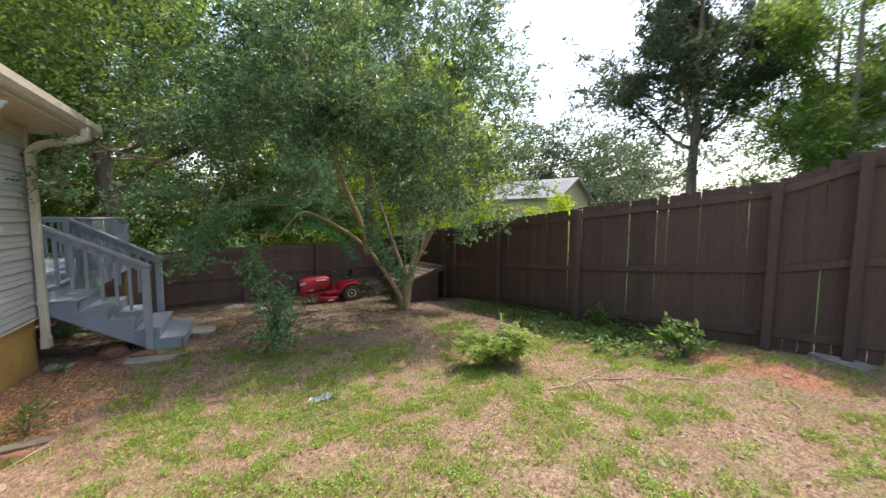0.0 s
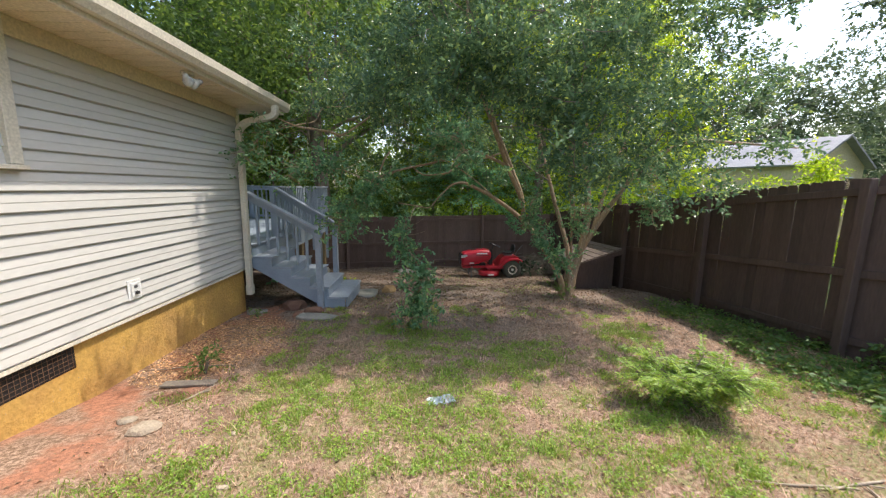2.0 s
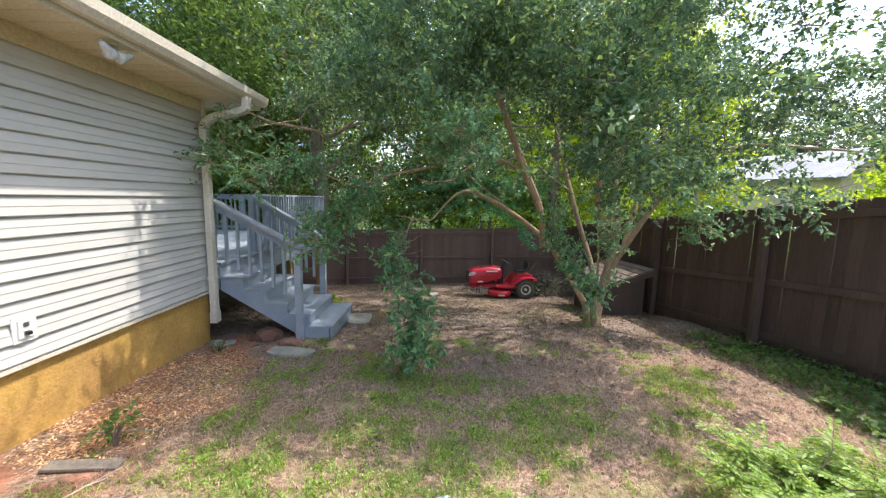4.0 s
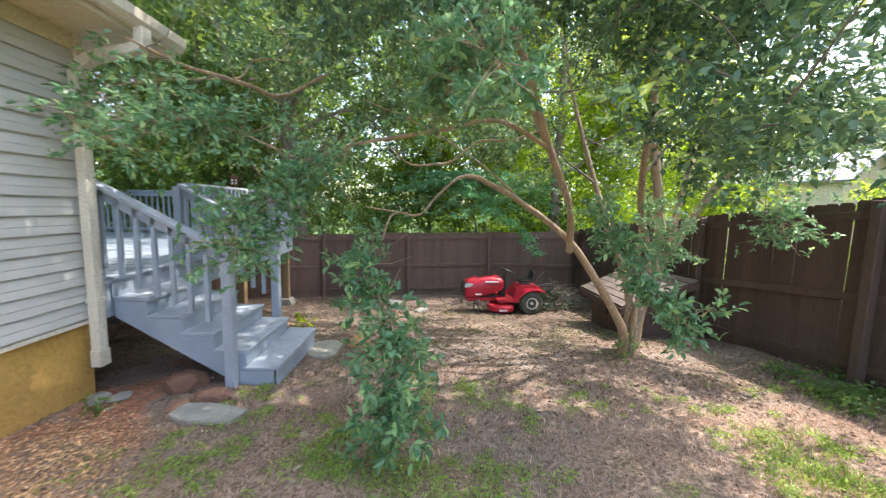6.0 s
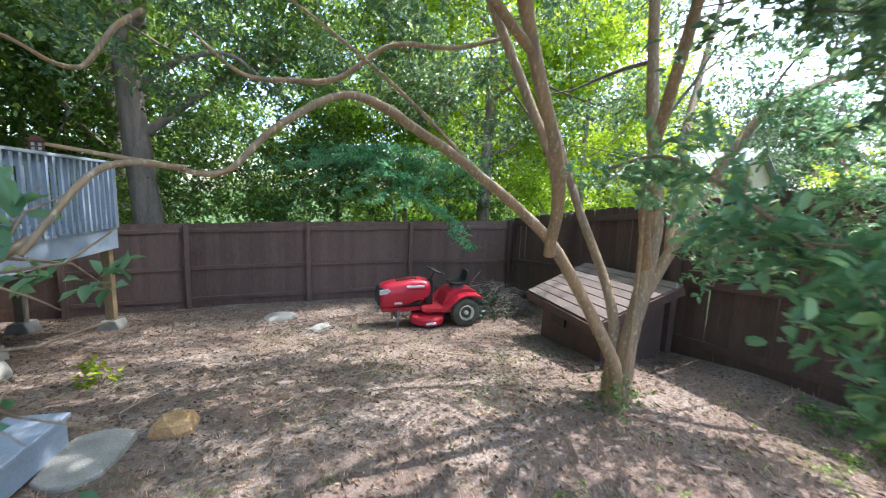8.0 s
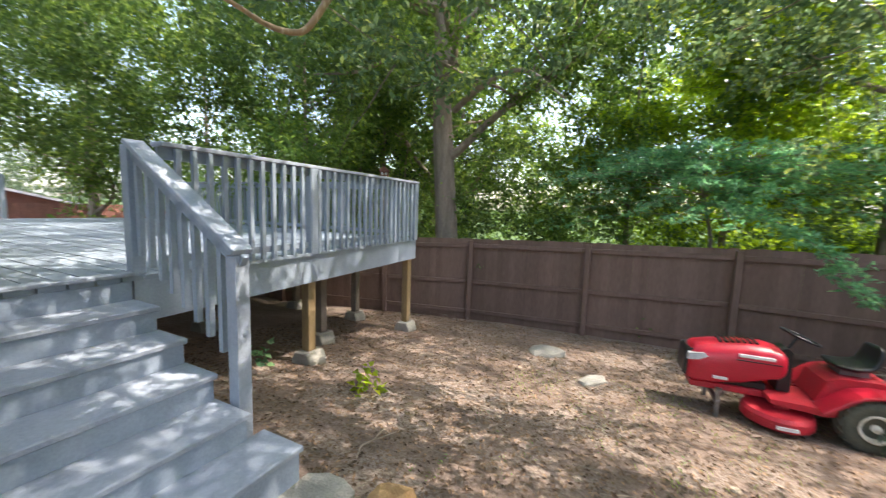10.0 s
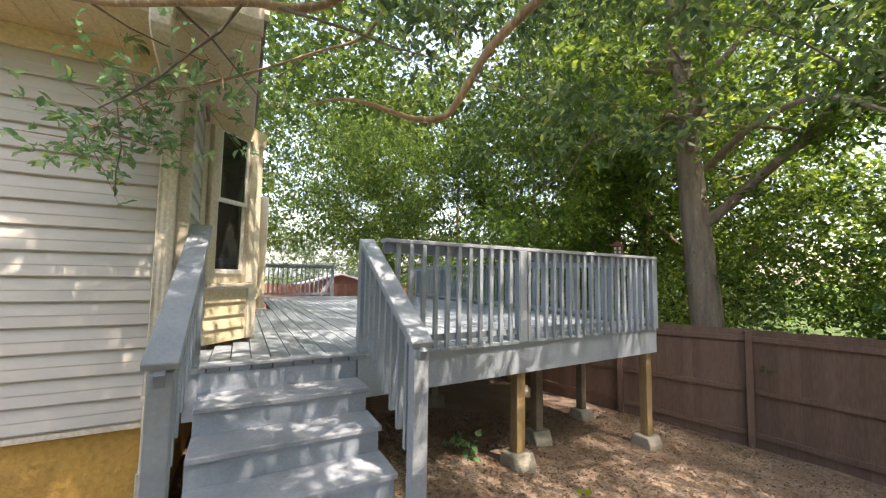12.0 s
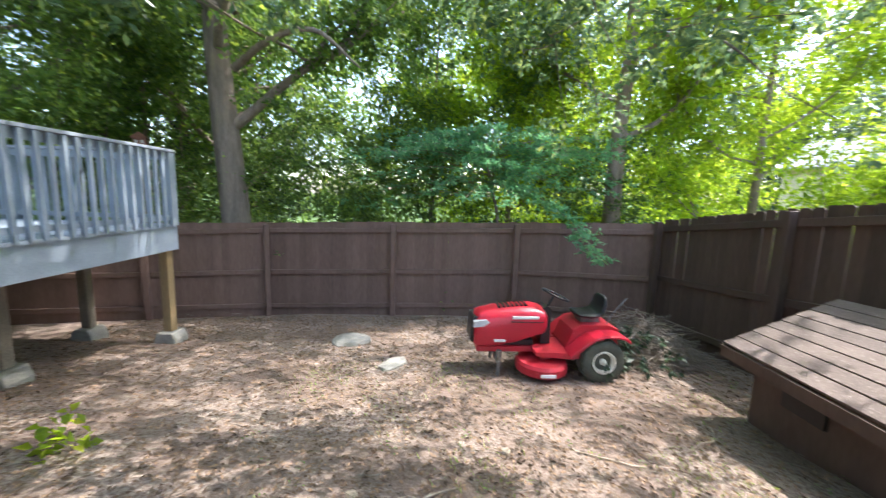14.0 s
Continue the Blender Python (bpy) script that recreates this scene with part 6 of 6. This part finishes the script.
feathery_shrub("shrub", 2.72, 3.77, 0.56, 0.48, 580, "low spreading shrub with feathery yellow-green leaves", 81)
bush("weed_plant", 4.62, 2.55, 0.26, 0.34, 50, 9, 0.085, "weed", "broad-leaved green weed by the fence", 83, 9, 0.55)
bush("weed_plant", 5.3, 4.3, 0.22, 0.30, 36, 8, 0.07, "weed", "leafy weed at the foot of the fence", 84, 8, 0.5)
bush("seedling", -1.75, 4.45, 0.12, 0.22, 26, 7, 0.05, "weed", "small dark seedling by the wood chips", 85, 6, 0.5)
bush("seedling", -1.52, 9.74, 0.14, 0.14, 12, 6, 0.085, "sun_leaf", "bright green seedling on the bare soil", 86, 5, 0.8)
bush("seedling", -2.95, 9.52, 0.16, 0.2, 12, 6, 0.085, "blue_leaf", "green seedling near the deck", 87, 5, 0.8)
bush("seedling", -2.15, 6.45, 0.14, 0.12, 26, 8, 0.03, "weed", "low weeds at the foundation", 88, 6, 0.5)

# the bluish young tree over the fence
r = np.random.default_rng(91)
sprig = thing("overhanging_tree", (0, 0, 0), 0, "young tree with flat bluish-green sprays leaning over the fence", "tree")
t, c = Tubes(), []
base_pts = [(2.1, 16.2, -1.5, 0.05), (2.2, 16.1, 0.3, 0.04), (2.0, 15.8, 1.2, 0.03), (1.7, 15.2, 2.0, 0.015)]
t.add(smooth_path(base_pts, 6), 8)
for i in range(54):
    s = r.uniform(0, 1)
    st = np.array([2.0, 15.9, 0.9 + 1.3 * s])
    a = r.uniform(math.pi * 0.9, math.pi * 2.1)
    ln = r.uniform(1.4, 3.3)
    e = st + np.array([math.cos(a) * ln, math.sin(a) * ln * 0.65, 0.3 - 0.45 * r.random() * ln * 0.6])
    mid = (st + e) / 2 + [0, 0, 0.2]
    pth = smooth_path([(*st, 0.010), (*mid, 0.007), (*e, 0.002)], 7)
    t.add(pth, 5)
    c += [q[:3] for q in pth[3:]]
pth = smooth_path([(2.0, 15.8, 1.3, 0.012), (2.5, 14.8, 1.15, 0.009), (3.05, 13.9, 0.7, 0.006), (3.5, 13.2, 0.05, 0.002)], 12)
t.add(pth, 5)
c += [q[:3] for q in pth[5:]] * 2
link_mesh("trunk", t.mesh("trunk"), M["bark"], sprig)
at, al = sprays(r, np.array(c), 0.24, 17, 0.08, 0, flat=0.15, droop=-0.1)
link_mesh("leaves", leaf_mesh("leaves", r, at, al, 0.095, 0.05), M["blue_leaf"], sprig, kind="stuff")

# ---- small things ----


def stone(name, x, y, sx, sy, sz, rz, material, label, seed, category="stone", sink=0.3):
    r = random.Random(seed)
    bm = bmesh.new()
    bmesh.ops.create_icosphere(bm, subdivisions=2, radius=1)
    for v in bm.verts:
        k = 1 + 0.22 * noise.noise(v.co * 1.4 + Vector((seed, 0, 0))) + 0.1 * noise.noise(v.co * 3.3 + Vector((0, seed, 0)))
        v.co = Vector((v.co.x * sx * k, v.co.y * sy * k, max(-0.6, min(0.75, v.co.z)) * sz * k))
    me = bpy.data.meshes.new(name)
    bm.to_mesh(me)
    bm.free()
    ob = link_mesh(name, me, M[material])
    ob.matrix_world = pose(x, y, float(lay(x, y)) + sz * (0.6 - sink), 0, 0, rz)
    return tagged(ob, label, category)


def slab(name, x, y, w, d, h, rz, material, label, seed, lift=0.0):
    r = random.Random(seed)
    bm = bmesh.new()
    pts = []
    for i in range(10):
        a = 2 * math.pi * i / 10
        k = 1 / max(abs(math.cos(a)), abs(math.sin(a))) ** 0.75 * r.uniform(0.9, 1.05)
        pts.append((w / 2 * k * math.cos(a), d / 2 * k * math.sin(a)))
    prism(bm, pts, -0.03, h, "z")
    bmesh.ops.bevel(bm, geom=bm.edges[:], offset=0.008, segments=1, affect="EDGES")
    ob = part(name, bm, M[material])
    ob.matrix_world = pose(x, y, float(lay(x, y)) + lift, 0, 0, rz)
    return tagged(ob, label, "slab")


slab("paving_slab", -1.22, 6.40, 0.62, 0.28, 0.045, -12, "concrete", "broken grey concrete slab on the soil", 1)
slab("paving_slab", -0.72, 8.10, 0.36, 0.62, 0.05, 3, "concrete", "pale slab at the foot of the stairs", 2)
slab("paving_slab", 6.0, 1.55, 0.6, 0.32, 0.035, 70, "concrete", "grey slab by the fence", 3)
stone("boulder", -0.33, 8.36, 0.15, 0.12, 0.12, 20, "orange_stone", "tan rough stone half buried in soil", 5)
stone("boulder", -1.75, 6.98, 0.20, 0.16, 0.13, 40, "clay_lump", "reddish clay lump under the stairs", 6)
stone("boulder", -1.35, 6.72, 0.16, 0.12, 0.08, 10, "clay_lump", "reddish clay lump beside the stairs", 7)
stone("boulder", -1.55, 6.55, 0.10, 0.08, 0.06, 70, "clay_lump", "small reddish clay lump beside the stairs", 8)
stone("rock", -0.33, 12.77, 0.30, 0.24, 0.09, 15, "concrete", "pale flat rock in the soil", 9)
stone("rock", 0.45, 11.78, 0.22, 0.14, 0.05, 60, "concrete", "pale flat rock in the soil", 10)
stone("rock", -1.58, 3.42, 0.11, 0.08, 0.05, 25, "stone", "pale rock by the foundation", 11)
stone("rock", -1.82, 3.55, 0.07, 0.05, 0.03, 25, "stone", "small pale rock near the foundation", 12)
stone("rock", -2.3, 6.66, 0.09, 0.07, 0.08, 25, "concrete", "grey rock at the house corner", 13)
stone("rock", -2.18, 6.72, 0.10, 0.06, 0.05, 65, "concrete", "grey rock at the house corner", 14)
for i in range(46):
    x, y = random.Random(i).uniform(-2.2, 5.0), random.Random(i + 99).uniform(0.6, 12)
    if near_path(np.array([[x, y, float(lay(x, y))]]), 0.2)[0]:
        continue
    stone("pebble", x, y, 0.02 + 0.025 * random.Random(i + 7).random(), 0.018 + 0.01 * (i % 3), 0.014, i * 37, "stone", "small pale stone on the ground", 20 + i, "stone")

# crumpled plastic on the grass
r = np.random.default_rng(95)
bm = bmesh.new()
bmesh.ops.create_grid(bm, x_segments=12, y_segments=8, size=1)
for v in bm.verts:
    v.co = Vector((v.co.x * 0.12, v.co.y * 0.06, 0.015 + 0.022 * noise.noise(v.co * 2.4) + 0.015 * noise.noise(v.co * 6)))
bmesh.ops.solidify(bm, geom=bm.faces[:], thickness=0.002)
pb = part("plastic_litter", bm, M["plastic"])
pb.matrix_world = pose(0.62, 3.86, float(lay(0.62, 3.86)), 0, 0, 15)
tagged(pb, "crumpled pale blue plastic on the grass", "litter")

# fallen sticks
r = np.random.default_rng(97)
spots = [(3.1, 2.75, 0.6, 10), (3.35, 2.6, 0.5, -35), (3.0, 2.5, 0.5, 60), (3.6, 2.9, 0.5, 25), (2.75, 2.75, 0.6, -10), (3.9, 2.2, 0.4, -60), (4.1, 1.3, 0.35, 30), (3.3, 2.3, 0.4, 85), (4.4, 2.9, 0.35, 5),
         (-1.55, 3.95, 0.35, 70), (-2.0, 4.6, 0.9, 5), (0.3, 8.6, 0.5, 60), (1.0, 9.4, 0.4, 20), (-0.9, 8.9, 0.5, 100), (2.3, 9.9, 0.5, -20), (3.2, 10.2, 0.6, 30)]
for i, (x, y, ln, a) in enumerate(spots):
    t = Tubes()
    a = radians(a)
    pts = []
    for s in np.linspace(-0.5, 0.5, 6):
        px, py = x + math.cos(a) * ln * s + r.normal() * 0.012, y + math.sin(a) * ln * s + r.normal() * 0.012
        pts.append((px, py, float(lay(px, py)) + 0.012, 0.008 * (1 - 0.8 * abs(s - 0.1))))
    t.add(smooth_path(pts, 3), 6)
    if i % 2:
        q = pts[3]
        t.add([(*q[:3], 0.006), (q[0] + 0.08, q[1] + 0.1, q[2] + 0.02, 0.004), (q[0] + 0.12, q[1] + 0.2, q[2] + 0.01, 0.002)], 5)
    tagged(link_mesh("fallen_stick", t.mesh("fallen_stick"), M["drywood"]), "dry fallen stick on the ground", "stick", "fallen sticks")
wd = part("scrap_board", B(-0.24, 0.24, -0.05, 0.05, 0.0, 0.022, bevel=0.003), M["rawwood"])
wd.matrix_world = pose(-1.75, 4.2, float(lay(-1.75, 4.2)) + 0.01, 0, 0, 4)
tagged(wd, "old grey board lying by the wood chips", "board")

# birdhouse on a pole
bh = thing("birdhouse", (-5.45, 15.4, float(lay(-5.45, 15.4))), 30, "small red and white birdhouse on a pole beyond the deck", "birdhouse")
part("pole", lathe(bmesh.new(), [(0.022, 0), (0.02, 3.43)], Matrix.Identity(4), 8), M["rawwood"], bh)
part("box", B(-0.11, 0.11, -0.11, 0.11, 3.431, 3.66), M["redfence"], bh)
part("roof", prism(bmesh.new(), [(-0.16, 3.65), (0.16, 3.65), (0, 3.78)], -0.14, 0.14), M["redfence"], bh)
for i in (-1, 1):
    for j in (0, 1):
        part("hole_frame", B(i * 0.05 - 0.025, i * 0.05 + 0.025, -0.122, -0.111, 3.46 + j * 0.09, 3.52 + j * 0.09), M["white"], bh)
